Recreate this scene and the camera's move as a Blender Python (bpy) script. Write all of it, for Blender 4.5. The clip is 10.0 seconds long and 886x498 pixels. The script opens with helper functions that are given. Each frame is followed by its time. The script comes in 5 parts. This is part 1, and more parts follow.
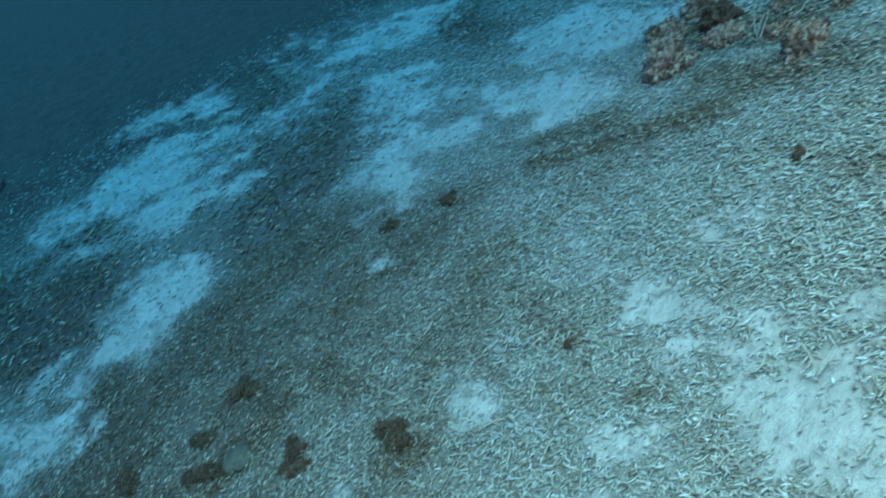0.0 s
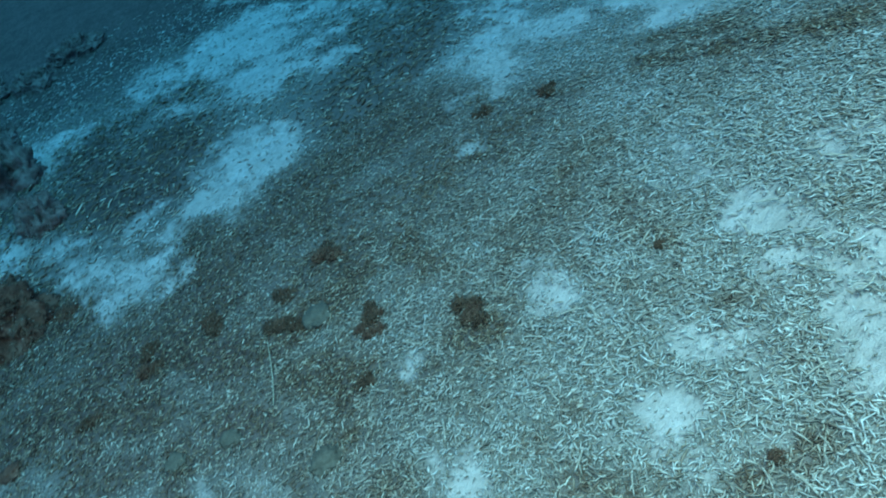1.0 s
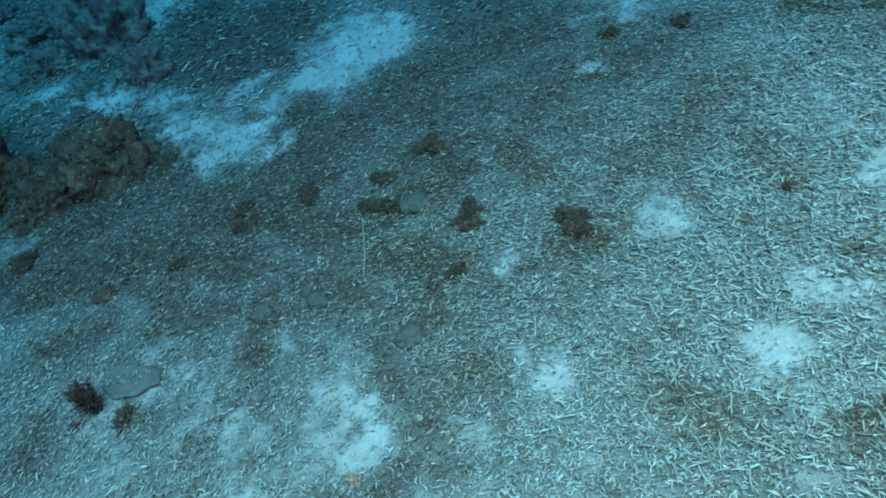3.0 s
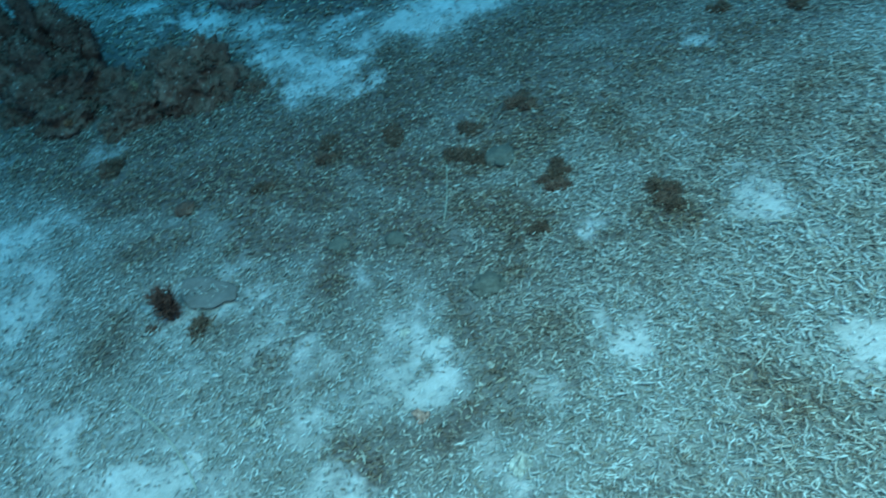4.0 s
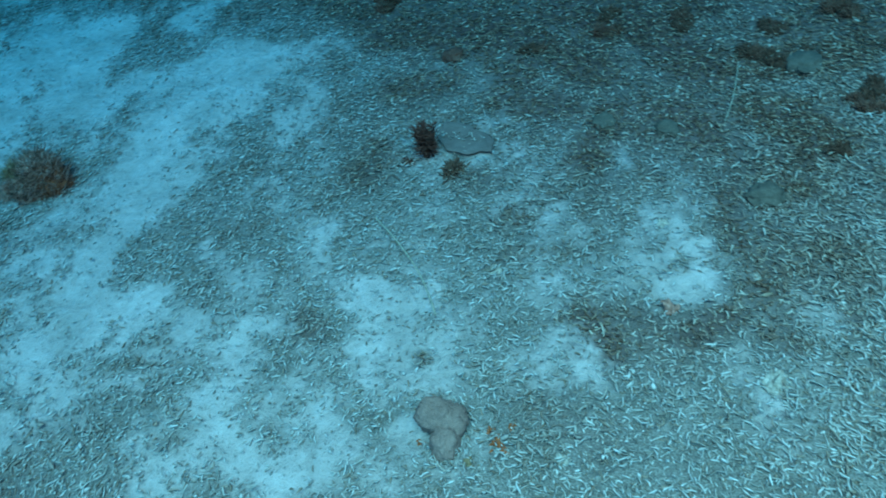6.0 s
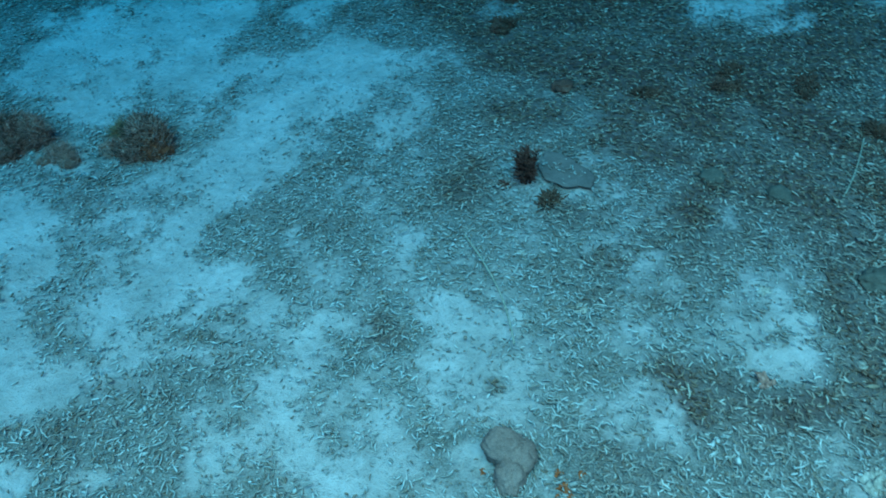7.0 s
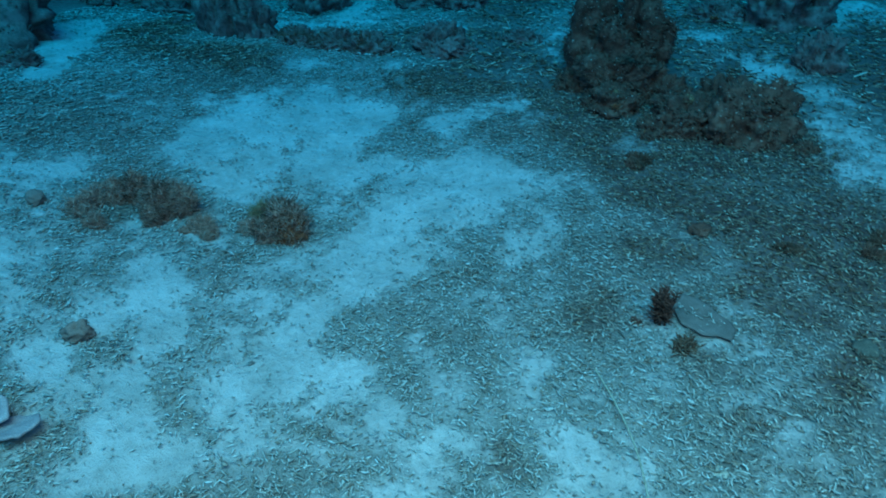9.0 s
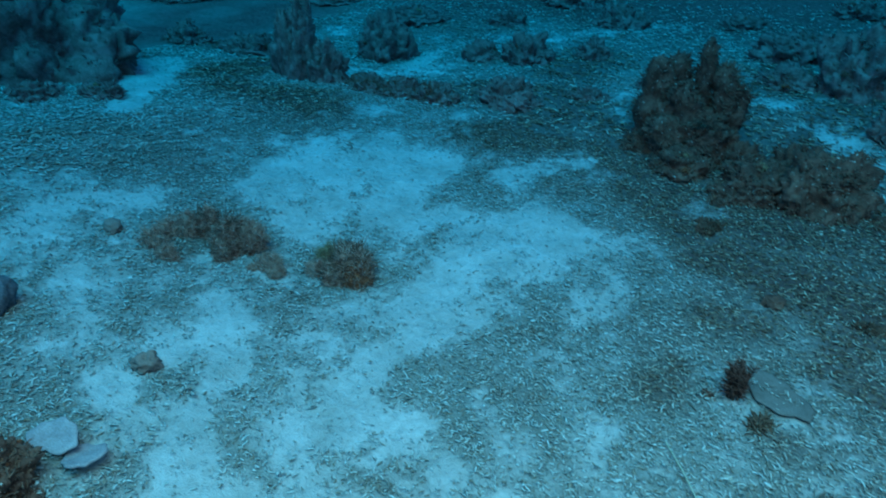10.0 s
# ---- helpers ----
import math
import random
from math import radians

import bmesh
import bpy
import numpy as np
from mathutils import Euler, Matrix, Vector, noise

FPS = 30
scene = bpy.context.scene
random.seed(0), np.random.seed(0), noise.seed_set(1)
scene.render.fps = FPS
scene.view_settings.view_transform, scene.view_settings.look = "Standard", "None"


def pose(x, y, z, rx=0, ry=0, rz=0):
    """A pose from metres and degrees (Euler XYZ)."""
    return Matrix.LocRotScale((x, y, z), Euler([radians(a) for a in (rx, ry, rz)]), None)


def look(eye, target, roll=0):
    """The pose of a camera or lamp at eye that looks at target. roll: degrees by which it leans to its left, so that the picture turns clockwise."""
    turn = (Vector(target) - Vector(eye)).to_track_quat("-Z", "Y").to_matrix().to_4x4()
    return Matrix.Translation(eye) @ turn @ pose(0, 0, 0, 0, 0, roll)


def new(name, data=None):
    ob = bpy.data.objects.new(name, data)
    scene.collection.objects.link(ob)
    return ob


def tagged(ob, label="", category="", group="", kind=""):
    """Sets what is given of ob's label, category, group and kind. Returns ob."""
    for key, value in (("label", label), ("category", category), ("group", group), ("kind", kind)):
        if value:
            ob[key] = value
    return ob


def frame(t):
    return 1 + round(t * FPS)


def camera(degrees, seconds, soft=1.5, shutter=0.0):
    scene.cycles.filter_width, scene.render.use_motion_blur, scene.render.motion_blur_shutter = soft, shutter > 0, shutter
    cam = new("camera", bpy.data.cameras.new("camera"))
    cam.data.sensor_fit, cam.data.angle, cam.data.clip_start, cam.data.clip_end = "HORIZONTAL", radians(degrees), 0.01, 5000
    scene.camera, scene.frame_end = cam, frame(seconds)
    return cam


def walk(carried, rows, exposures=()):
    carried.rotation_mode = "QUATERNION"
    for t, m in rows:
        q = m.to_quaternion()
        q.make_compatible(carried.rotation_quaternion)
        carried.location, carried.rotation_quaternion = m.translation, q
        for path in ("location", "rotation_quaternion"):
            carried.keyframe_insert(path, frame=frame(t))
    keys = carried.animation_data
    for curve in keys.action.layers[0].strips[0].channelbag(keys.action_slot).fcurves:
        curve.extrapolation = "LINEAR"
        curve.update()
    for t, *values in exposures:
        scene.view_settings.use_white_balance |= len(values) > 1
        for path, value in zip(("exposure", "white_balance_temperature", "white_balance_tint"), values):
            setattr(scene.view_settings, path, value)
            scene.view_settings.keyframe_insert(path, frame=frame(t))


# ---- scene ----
cam = camera(65.5, 10.0, soft=1.75, shutter=0.4)
PATH = [
    (0, (1.626, -0.722, 4.242), (2.346, 0.783, 3.139), -24.0),
    (0.5, (1.51, -0.676, 4.166), (2.051, 0.854, 2.997), -24.5),
    (1, (1.33, -0.659, 4.114), (1.757, 0.851, 2.874), -22.8),
    (1.5, (1.199, -0.651, 4.076), (1.561, 0.847, 2.8), -21.4),
    (2, (1.034, -0.637, 4.022), (1.354, 0.85, 2.724), -19.7),
    (2.5, (0.869, -0.63, 3.987), (1.148, 0.84, 2.66), -18.3),
    (2.7, (0.793, -0.632, 3.969), (1.059, 0.841, 2.642), -17.5),
    (3.8, (0.404, -0.601, 3.884), (0.553, 0.87, 2.537), -12.7),
    (4, (0.312, -0.603, 3.88), (0.413, 0.849, 2.508), -12.4),
    (4.5, (0.12, -0.631, 3.813), (0.05, 0.762, 2.38), -13.0),
    (5, (-0.092, -0.655, 3.741), (-0.312, 0.682, 2.269), -14.2),
    (5.5, (-0.267, -0.677, 3.706), (-0.588, 0.618, 2.217), -14.8),
    (6, (-0.409, -0.695, 3.695), (-0.821, 0.587, 2.216), -13.9),
    (6.2, (-0.462, -0.7, 3.677), (-0.914, 0.586, 2.214), -12.9),
    (7.3, (-0.813, -0.71, 3.642), (-1.383, 0.601, 2.244), -6.3),
    (7.5, (-0.863, -0.711, 3.657), (-1.441, 0.609, 2.27), -5.6),
    (8, (-1.019, -0.728, 3.651), (-1.625, 0.628, 2.312), -3.4),
    (8.5, (-1.167, -0.748, 3.675), (-1.859, 0.661, 2.436), -3.6),
    (9, (-1.311, -0.792, 3.676), (-2.083, 0.637, 2.509), -2.4),
    (9.5, (-1.444, -0.824, 3.681), (-2.267, 0.611, 2.555), -1.0),
    (10, (-1.573, -0.859, 3.703), (-2.476, 0.582, 2.65), -0.6),
]

GRADE = [(0.0, 0.43, 7500, 14), (2.5, 0.43, 7150, 10), (4.5, 0.44, 6700, 5), (5.5, 0.42, 6450, 3), (6.2, 0.16, 6250, 1), (7.5, 0.13, 6000, -1), (10.0, 0.24, 5950, 0)]
walk(cam, [(t, look(eye, target, roll)) for t, eye, target, roll in PATH], GRADE)

# ---- light: blue daylight from the water all round, and an added fill lamp over the near reef ----
world = bpy.data.worlds.new("water_light")
scene.world = world
world.use_nodes = True
wn, wl = world.node_tree.nodes, world.node_tree.links
wn.clear()
sky = wn.new("ShaderNodeTexSky")
sky.sky_type, sky.sun_disc = "NISHITA", False
sky.sun_elevation, sky.sun_rotation = radians(62), radians(200)
filt = wn.new("ShaderNodeMixRGB")
filt.blend_type = "MULTIPLY"
filt.inputs["Fac"].default_value = 1.0
filt.inputs["Color2"].default_value = (0.10, 0.69, 1.24, 1)
back = wn.new("ShaderNodeBackground")
back.inputs["Strength"].default_value = 0.15
wout = wn.new("ShaderNodeOutputWorld")
wl.new(sky.outputs["Color"], filt.inputs["Color1"])
wl.new(filt.outputs["Color"], back.inputs["Color"])
wl.new(back.outputs["Background"], wout.inputs["Surface"])

sun = new("sun", bpy.data.lights.new("sun", "SUN"))
sun.data.energy, sun.data.angle, sun.data.color = 3.0, radians(40), (0.032, 0.605, 1.0)
sun.matrix_world = look((1, -3, 10), (0, 0, 0))

# Added lamp, no seen source: its falloff imitates light lost through water.
near_fill = new("near_reef_fill", bpy.data.lights.new("near_reef_fill", "AREA"))
near_fill.data.shape, near_fill.data.size, near_fill.data.size_y = "RECTANGLE", 13.0, 4.0
near_fill.data.energy, near_fill.data.color = 760, (0.50, 0.93, 0.95)
near_fill.data.spread = radians(120)
near_fill.matrix_world = pose(2.0, -0.7, 7.5, 4, 0, 0)


# ---- noise and the lie of the seabed ----
def lattice(ix, iy, seed):
    h = (ix.astype(np.int64) * 374761393 + iy.astype(np.int64) * 668265263 + seed * 974711) & 0x7FFFFFFF
    h = ((h ^ (h >> 13)) * 1274126177) & 0x7FFFFFFF
    return ((h ^ (h >> 16)) & 0xFFFF) / 65535.0


def value_noise(x, y, seed=0):
    ix, iy = np.floor(x), np.floor(y)
    fx, fy = x - ix, y - iy
    fx, fy = fx * fx * (3 - 2 * fx), fy * fy * (3 - 2 * fy)
    a, b = lattice(ix, iy, seed), lattice(ix + 1, iy, seed)
    c, d = lattice(ix, iy + 1, seed), lattice(ix + 1, iy + 1, seed)
    return (a + (b - a) * fx) * (1 - fy) + (c + (d - c) * fx) * fy


def fbm(x, y, octaves=4, seed=0):
    total, amp, norm = 0.0, 1.0, 0.0
    for k in range(octaves):
        total = total + amp * value_noise(x * 2 ** k + 17.3 * k, y * 2 ** k - 9.1 * k, seed + k)
        norm += amp
        amp *= 0.5
    return total / norm


def slope(x, y):
    """The broad form of the seabed: a shallow hollow that climbs towards the shelf."""
    u = (np.clip(x, -9, 7.5) + 1) / 6
    v = (np.clip(y, 0, 9.5) - 4) / 4
    return (-0.215 + 0.096 * v + 0.277 * v ** 2 - 0.1259 * v ** 3 + 0.0657 * u - 0.0979 * u * v + 0.116 * u * v ** 2
            + 0.4136 * u ** 2 - 0.3823 * u ** 2 * v - 0.033 * u ** 3)


SAND, ALGAE = [], []


def sand(*row):
    SAND.append(row)


def algae(*row):
    ALGAE.append(row)


def strokes(x, y, rows, ragged):
    """How far each place lies inside strokes (x0, y0, x1, y1, half width, strength), with ragged edges."""
    wob = (fbm(x * 2.2, y * 2.2, 4, 40) - 0.5) * ragged
    best = np.zeros_like(x)
    for x0, y0, x1, y1, r, s in rows:
        dx, dy = x1 - x0, y1 - y0
        near = (abs(x - (x0 + x1) / 2) < abs(dx) / 2 + 2.2 * r) & (abs(y - (y0 + y1) / 2) < abs(dy) / 2 + 2.2 * r)
        if not near.any():
            continue
        px, py = x[near], y[near]
        k = np.clip(((px - x0) * dx + (py - y0) * dy) / (dx * dx + dy * dy + 1e-6), 0, 1)
        d = np.hypot(px - x0 - k * dx, py - y0 - k * dy) / r + wob[near]
        best[near] = np.maximum(best[near], s * np.clip(1.28 - 0.62 * d, 0, 1))
    return best


# patches of white sand between the rubble
sand(8.65, 7.00, 8.91, 6.09, 0.66, 1.00)
sand(9.21, 7.14, 9.09, 6.69, 0.76, 1.00)
sand(7.38, 6.61, 7.17, 5.62, 0.41, 0.80)
sand(7.12, 4.98, 6.72, 5.41, 0.26, 0.75)
sand(7.33, 7.12, 6.90, 6.46, 0.32, 0.80)
sand(8.84, 11.73, 9.85, 12.20, 0.69, 0.75)
sand(8.23, 12.65, 8.74, 12.94, 0.70, 0.80)
sand(7.06, 9.88, 6.50, 8.55, 0.56, 0.80)
sand(5.77, 7.19, 6.12, 6.73, 0.39, 0.85)
sand(4.89, 7.36, 4.96, 6.90, 0.36, 0.85)
sand(5.33, 7.39, 5.84, 7.63, 0.30, 0.80)
sand(3.84, 5.49, 3.81, 5.46, 0.13, 0.90)
sand(4.25, 6.70, 4.22, 6.54, 0.13, 0.60)
sand(4.79, 6.32, 4.70, 6.07, 0.18, 0.60)
sand(3.84, 5.83, 3.92, 5.88, 0.09, 0.60)
sand(8.16, 15.88, 8.26, 16.59, 0.33, 0.70)
sand(6.83, 11.95, 6.52, 11.78, 0.31, 0.70)
sand(8.15, 19.45, 7.62, 19.33, 0.72, 0.70)
sand(5.18, 15.48, 5.11, 14.15, 0.51, 0.80)
sand(4.20, 15.54, 4.50, 15.35, 0.67, 0.80)
sand(3.22, 12.83, 2.65, 12.20, 0.85, 0.95)
sand(2.86, 10.57, 3.21, 10.52, 0.64, 0.95)
sand(3.86, 9.56, 3.76, 9.50, 0.25, 0.90)
sand(4.56, 11.28, 4.40, 10.53, 0.25, 0.70)
sand(4.56, 12.00, 4.05, 12.25, 0.40, 0.60)
sand(4.78, 9.50, 4.98, 9.34, 0.15, 0.70)
sand(1.85, 8.10, 2.22, 8.06, 0.37, 1.00)
sand(1.45, 7.77, 1.32, 7.30, 0.26, 0.90)
sand(1.10, 7.74, 1.01, 7.59, 0.15, 0.60)
sand(1.33, 12.93, 1.50, 12.07, 0.46, 0.60)
sand(1.38, 10.66, 1.01, 11.78, 0.36, 0.45)
sand(0.49, 11.58, 0.67, 11.49, 0.32, 0.40)
sand(-0.15, 6.99, 0.13, 6.90, 0.36, 1.00)
sand(-0.43, 6.99, -0.42, 6.77, 0.31, 0.90)
sand(0.45, 7.44, 0.38, 7.39, 0.13, 0.70)
sand(0.46, 6.70, 0.47, 6.62, 0.12, 0.60)
sand(4.54, 2.23, 4.61, 2.07, 0.21, 0.76)
sand(4.69, 1.94, 4.62, 1.87, 0.09, 0.50)
sand(4.26, 1.58, 4.27, 1.41, 0.14, 0.71)
sand(4.13, 1.66, 4.09, 1.65, 0.09, 0.50)
sand(5.46, 2.15, 5.31, 2.19, 0.18, 0.67)
sand(5.65, 2.17, 5.70, 2.25, 0.12, 0.50)
sand(3.32, 1.69, 3.32, 1.79, 0.15, 0.67)
sand(3.15, 1.58, 3.20, 1.57, 0.13, 0.67)
sand(3.94, 0.66, 3.86, 0.47, 0.24, 1.00)
sand(4.12, 0.84, 4.15, 0.91, 0.14, 0.76)
sand(3.81, 0.33, 3.76, 0.28, 0.15, 1.00)
sand(4.38, 0.80, 4.30, 0.82, 0.12, 0.59)
sand(4.79, 0.80, 4.90, 0.79, 0.15, 0.67)
sand(4.82, 3.43, 4.95, 3.39, 0.16, 0.29)
sand(2.99, 3.04, 2.98, 2.81, 0.17, 0.29)
sand(4.14, 0.77, 3.88, 0.40, 0.49, 0.38)
sand(4.57, 1.55, 4.28, 1.83, 0.42, 0.29)
sand(7.87, 6.28, 6.51, 7.33, 0.97, 0.40)
sand(3.35, 11.95, 4.43, 11.68, 1.34, 0.50)
sand(6.75, 19.50, 8.27, 12.48, 1.02, 0.35)
sand(2.96, 11.75, 3.41, 11.74, 0.55, 0.80)
sand(3.11, 10.21, 2.58, 10.54, 0.39, 0.80)
sand(1.97, 8.07, 2.18, 8.17, 0.31, 0.90)
sand(1.55, 7.29, 1.61, 7.74, 0.20, 0.80)
sand(1.23, 7.82, 1.07, 7.67, 0.19, 0.70)
sand(1.69, 8.81, 1.51, 8.62, 0.19, 0.60)
sand(5.06, 7.19, 5.23, 7.17, 0.31, 0.75)
sand(5.79, 6.75, 6.10, 6.66, 0.27, 0.80)
sand(6.76, 5.32, 6.89, 5.09, 0.18, 0.60)
sand(4.31, 6.52, 4.17, 6.50, 0.10, 0.60)
sand(-0.16, 7.00, -0.37, 7.02, 0.32, 0.95)
sand(-0.59, 6.94, -0.50, 6.62, 0.17, 0.70)
sand(0.39, 7.47, 0.35, 7.45, 0.16, 0.80)
sand(-0.76, 8.46, -0.99, 8.55, 0.21, 0.80)
sand(-1.45, 8.76, -1.57, 8.74, 0.34, 0.80)
sand(-0.95, 11.06, -0.79, 11.18, 0.31, 0.70)
sand(-0.33, 12.21, -0.54, 12.24, 0.27, 0.60)
sand(0.25, 10.56, 0.28, 10.40, 0.16, 0.70)
sand(-1.08, 12.58, -1.04, 12.38, 0.22, 0.50)
sand(1.87, 3.39, 1.81, 3.33, 0.08, 0.76)
sand(2.02, 3.54, 2.01, 3.59, 0.05, 0.50)
sand(4.58, 2.14, 4.56, 2.26, 0.16, 0.95)
sand(4.29, 1.53, 4.20, 1.67, 0.13, 0.67)
sand(5.32, 2.20, 5.53, 2.09, 0.23, 0.63)
sand(2.93, 1.49, 2.91, 1.38, 0.14, 1.00)
sand(3.34, 1.80, 3.40, 1.76, 0.10, 0.71)
sand(3.16, 1.34, 3.04, 1.27, 0.09, 0.50)
sand(1.66, 2.22, 1.49, 2.27, 0.16, 0.63)
sand(3.89, 0.89, 3.77, 0.77, 0.16, 0.95)
sand(4.00, 1.12, 4.05, 1.23, 0.12, 0.59)
sand(4.44, 1.26, 4.69, 1.41, 0.11, 0.50)
sand(5.13, 3.26, 5.11, 3.05, 0.19, 0.25)
sand(3.07, 2.83, 3.00, 2.89, 0.15, 0.29)
sand(2.61, 1.36, 2.71, 1.36, 0.11, 0.38)
sand(2.02, 8.11, 1.65, 7.79, 0.39, 0.95)
sand(1.18, 7.94, 0.90, 7.62, 0.17, 0.80)
sand(2.14, 7.60, 2.24, 7.78, 0.19, 0.90)
sand(1.34, 7.27, 1.25, 7.21, 0.16, 0.80)
sand(-0.26, 7.13, -0.05, 6.84, 0.32, 1.00)
sand(0.35, 7.45, 0.31, 7.41, 0.14, 0.80)
sand(0.43, 6.69, 0.40, 6.69, 0.08, 0.80)
sand(-1.57, 8.85, -1.69, 9.74, 0.35, 0.95)
sand(-0.88, 8.49, -0.79, 8.64, 0.28, 0.85)
sand(-0.90, 11.07, -0.96, 12.22, 0.23, 0.80)
sand(-0.22, 11.96, -0.12, 11.96, 0.23, 0.50)
sand(-2.44, 10.21, -2.61, 10.18, 0.21, 0.60)
sand(4.78, 6.63, 4.78, 6.49, 0.23, 0.80)
sand(4.34, 6.57, 4.28, 6.52, 0.12, 0.70)
sand(4.81, 6.11, 4.79, 6.02, 0.13, 0.60)
sand(3.08, 2.84, 2.93, 2.97, 0.14, 0.59)
sand(3.19, 3.45, 3.19, 3.40, 0.10, 0.34)
sand(4.90, 3.41, 4.88, 3.59, 0.21, 0.42)
sand(4.59, 2.30, 4.58, 2.19, 0.18, 1.00)
sand(4.21, 1.75, 4.13, 1.69, 0.15, 0.76)
sand(3.37, 1.78, 3.32, 1.80, 0.12, 0.76)
sand(2.93, 1.48, 2.95, 1.40, 0.13, 0.95)
sand(2.65, 1.31, 2.64, 1.26, 0.07, 0.59)
sand(3.19, 1.39, 3.16, 1.38, 0.10, 0.50)
sand(1.61, 2.20, 1.66, 2.09, 0.12, 0.71)
sand(1.90, 3.44, 1.84, 3.37, 0.07, 0.76)
sand(1.52, 2.46, 1.49, 2.45, 0.05, 0.50)
sand(0.26, 2.27, 0.12, 2.31, 0.13, 0.80)
sand(0.42, 2.67, 0.41, 2.71, 0.06, 0.50)
sand(2.44, 0.63, 2.47, 0.56, 0.13, 0.42)
sand(-1.33, 4.46, -1.49, 4.48, 0.18, 0.25)
sand(0.60, 7.23, 0.65, 7.27, 0.10, 0.60)
sand(3.29, 1.52, 2.87, 1.29, 0.49, 0.34)
sand(3.18, 2.87, 4.78, 3.15, 0.49, 0.25)
sand(-1.65, 4.44, -0.10, 2.83, 0.59, 0.35)
sand(0.25, 2.38, 1.24, 1.60, 0.25, 0.40)
sand(-0.41, 7.78, 1.16, 7.86, 0.57, 0.40)
sand(-1.67, 8.98, -1.59, 9.28, 0.35, 0.85)
sand(-0.85, 8.54, -0.97, 8.45, 0.23, 0.77)
sand(-0.20, 6.95, -0.40, 6.90, 0.25, 0.81)
sand(0.43, 7.42, 0.29, 7.42, 0.11, 0.68)
sand(1.18, 7.50, 0.94, 7.76, 0.24, 0.68)
sand(1.93, 7.59, 1.81, 7.69, 0.19, 0.68)
sand(0.41, 6.63, 0.38, 6.65, 0.08, 0.59)
sand(-2.83, 6.41, -2.73, 6.60, 0.15, 0.51)
sand(-3.20, 4.29, -3.22, 4.10, 0.22, 0.68)
sand(-3.09, 4.46, -3.16, 4.56, 0.14, 0.51)
sand(0.07, 2.46, 0.28, 2.27, 0.10, 0.38)
sand(0.23, 2.19, 0.28, 2.27, 0.06, 0.42)
sand(-1.65, 2.28, -1.52, 2.16, 0.15, 0.59)
sand(-2.11, 2.28, -2.00, 2.34, 0.17, 0.59)
sand(1.90, 3.47, 1.95, 3.52, 0.08, 0.61)
sand(1.68, 2.14, 1.56, 2.13, 0.11, 0.50)
sand(3.93, 5.52, 4.00, 5.54, 0.09, 0.59)
sand(-0.30, 2.21, -0.46, 2.30, 0.15, 0.30)
sand(-0.81, 2.06, -0.64, 2.09, 0.18, 0.34)
sand(3.11, 2.96, 3.30, 2.99, 0.19, 0.29)
sand(-1.92, 2.60, 0.25, 1.74, 0.44, 0.38)
sand(0.99, 1.67, 2.01, 0.94, 0.32, 0.25)
sand(-3.00, 3.96, -3.34, 5.15, 0.57, 0.42)
sand(-5.02, 6.13, -4.33, 6.93, 0.15, 0.77)
sand(-5.10, 6.05, -5.06, 6.34, 0.15, 0.68)
sand(-2.76, 6.55, -2.64, 6.47, 0.13, 0.64)
sand(-2.52, 6.25, -2.44, 6.17, 0.09, 0.51)
sand(-4.85, 4.88, -5.11, 5.03, 0.24, 0.64)
sand(-3.95, 5.28, -3.95, 4.57, 0.25, 0.77)
sand(-4.27, 3.78, -4.07, 3.52, 0.29, 0.81)
sand(-4.36, 3.28, -4.18, 3.06, 0.22, 0.77)
sand(-4.58, 4.20, -4.57, 4.00, 0.25, 0.77)
sand(-3.82, 1.99, -3.77, 1.84, 0.14, 0.77)
sand(-3.50, 3.40, -3.60, 3.48, 0.11, 0.42)
sand(-3.30, 4.37, -3.27, 4.32, 0.08, 0.72)
sand(-1.88, 2.24, -1.58, 1.82, 0.16, 0.77)
sand(-1.36, 1.70, -1.31, 1.56, 0.09, 0.77)
sand(-1.96, 1.96, -1.90, 1.82, 0.09, 0.68)
sand(-2.76, 1.68, -2.75, 1.45, 0.17, 0.72)
sand(-2.57, 1.93, -2.51, 1.83, 0.09, 0.51)
sand(-2.81, 1.29, -2.89, 1.22, 0.14, 0.77)
sand(-2.28, 1.54, -2.34, 1.47, 0.13, 0.64)
sand(-2.09, 1.21, -1.99, 1.12, 0.12, 0.72)
sand(-1.71, 1.40, -1.73, 1.32, 0.09, 0.68)
sand(-1.55, 1.11, -1.47, 1.06, 0.11, 0.72)
sand(-0.90, 1.67, -1.06, 1.88, 0.12, 0.26)
sand(0.30, 2.32, 0.21, 2.26, 0.09, 0.55)
sand(0.02, 2.48, -0.04, 2.46, 0.07, 0.64)
sand(0.17, 2.70, 0.24, 2.74, 0.09, 0.42)
sand(1.90, 3.43, 1.84, 3.39, 0.10, 0.54)
sand(1.63, 2.18, 1.54, 2.15, 0.11, 0.54)
sand(0.71, 1.19, 0.74, 1.13, 0.09, 0.39)
sand(-0.46, 2.44, -0.41, 2.49, 0.10, 0.26)
sand(1.46, 1.63, 1.52, 1.62, 0.08, 0.21)
sand(-6.81, 5.85, -6.28, 5.52, 0.47, 0.77)
sand(-6.07, 5.65, -5.69, 5.01, 0.33, 0.72)
sand(-5.99, 4.60, -5.65, 4.54, 0.34, 0.68)
sand(-4.93, 6.36, -4.98, 6.09, 0.19, 0.68)
sand(-4.04, 5.37, -3.82, 4.89, 0.21, 0.72)
sand(-4.30, 5.00, -3.97, 4.42, 0.24, 0.77)
sand(-4.43, 3.93, -4.31, 4.24, 0.24, 0.81)
sand(-4.50, 3.55, -4.08, 3.24, 0.21, 0.81)
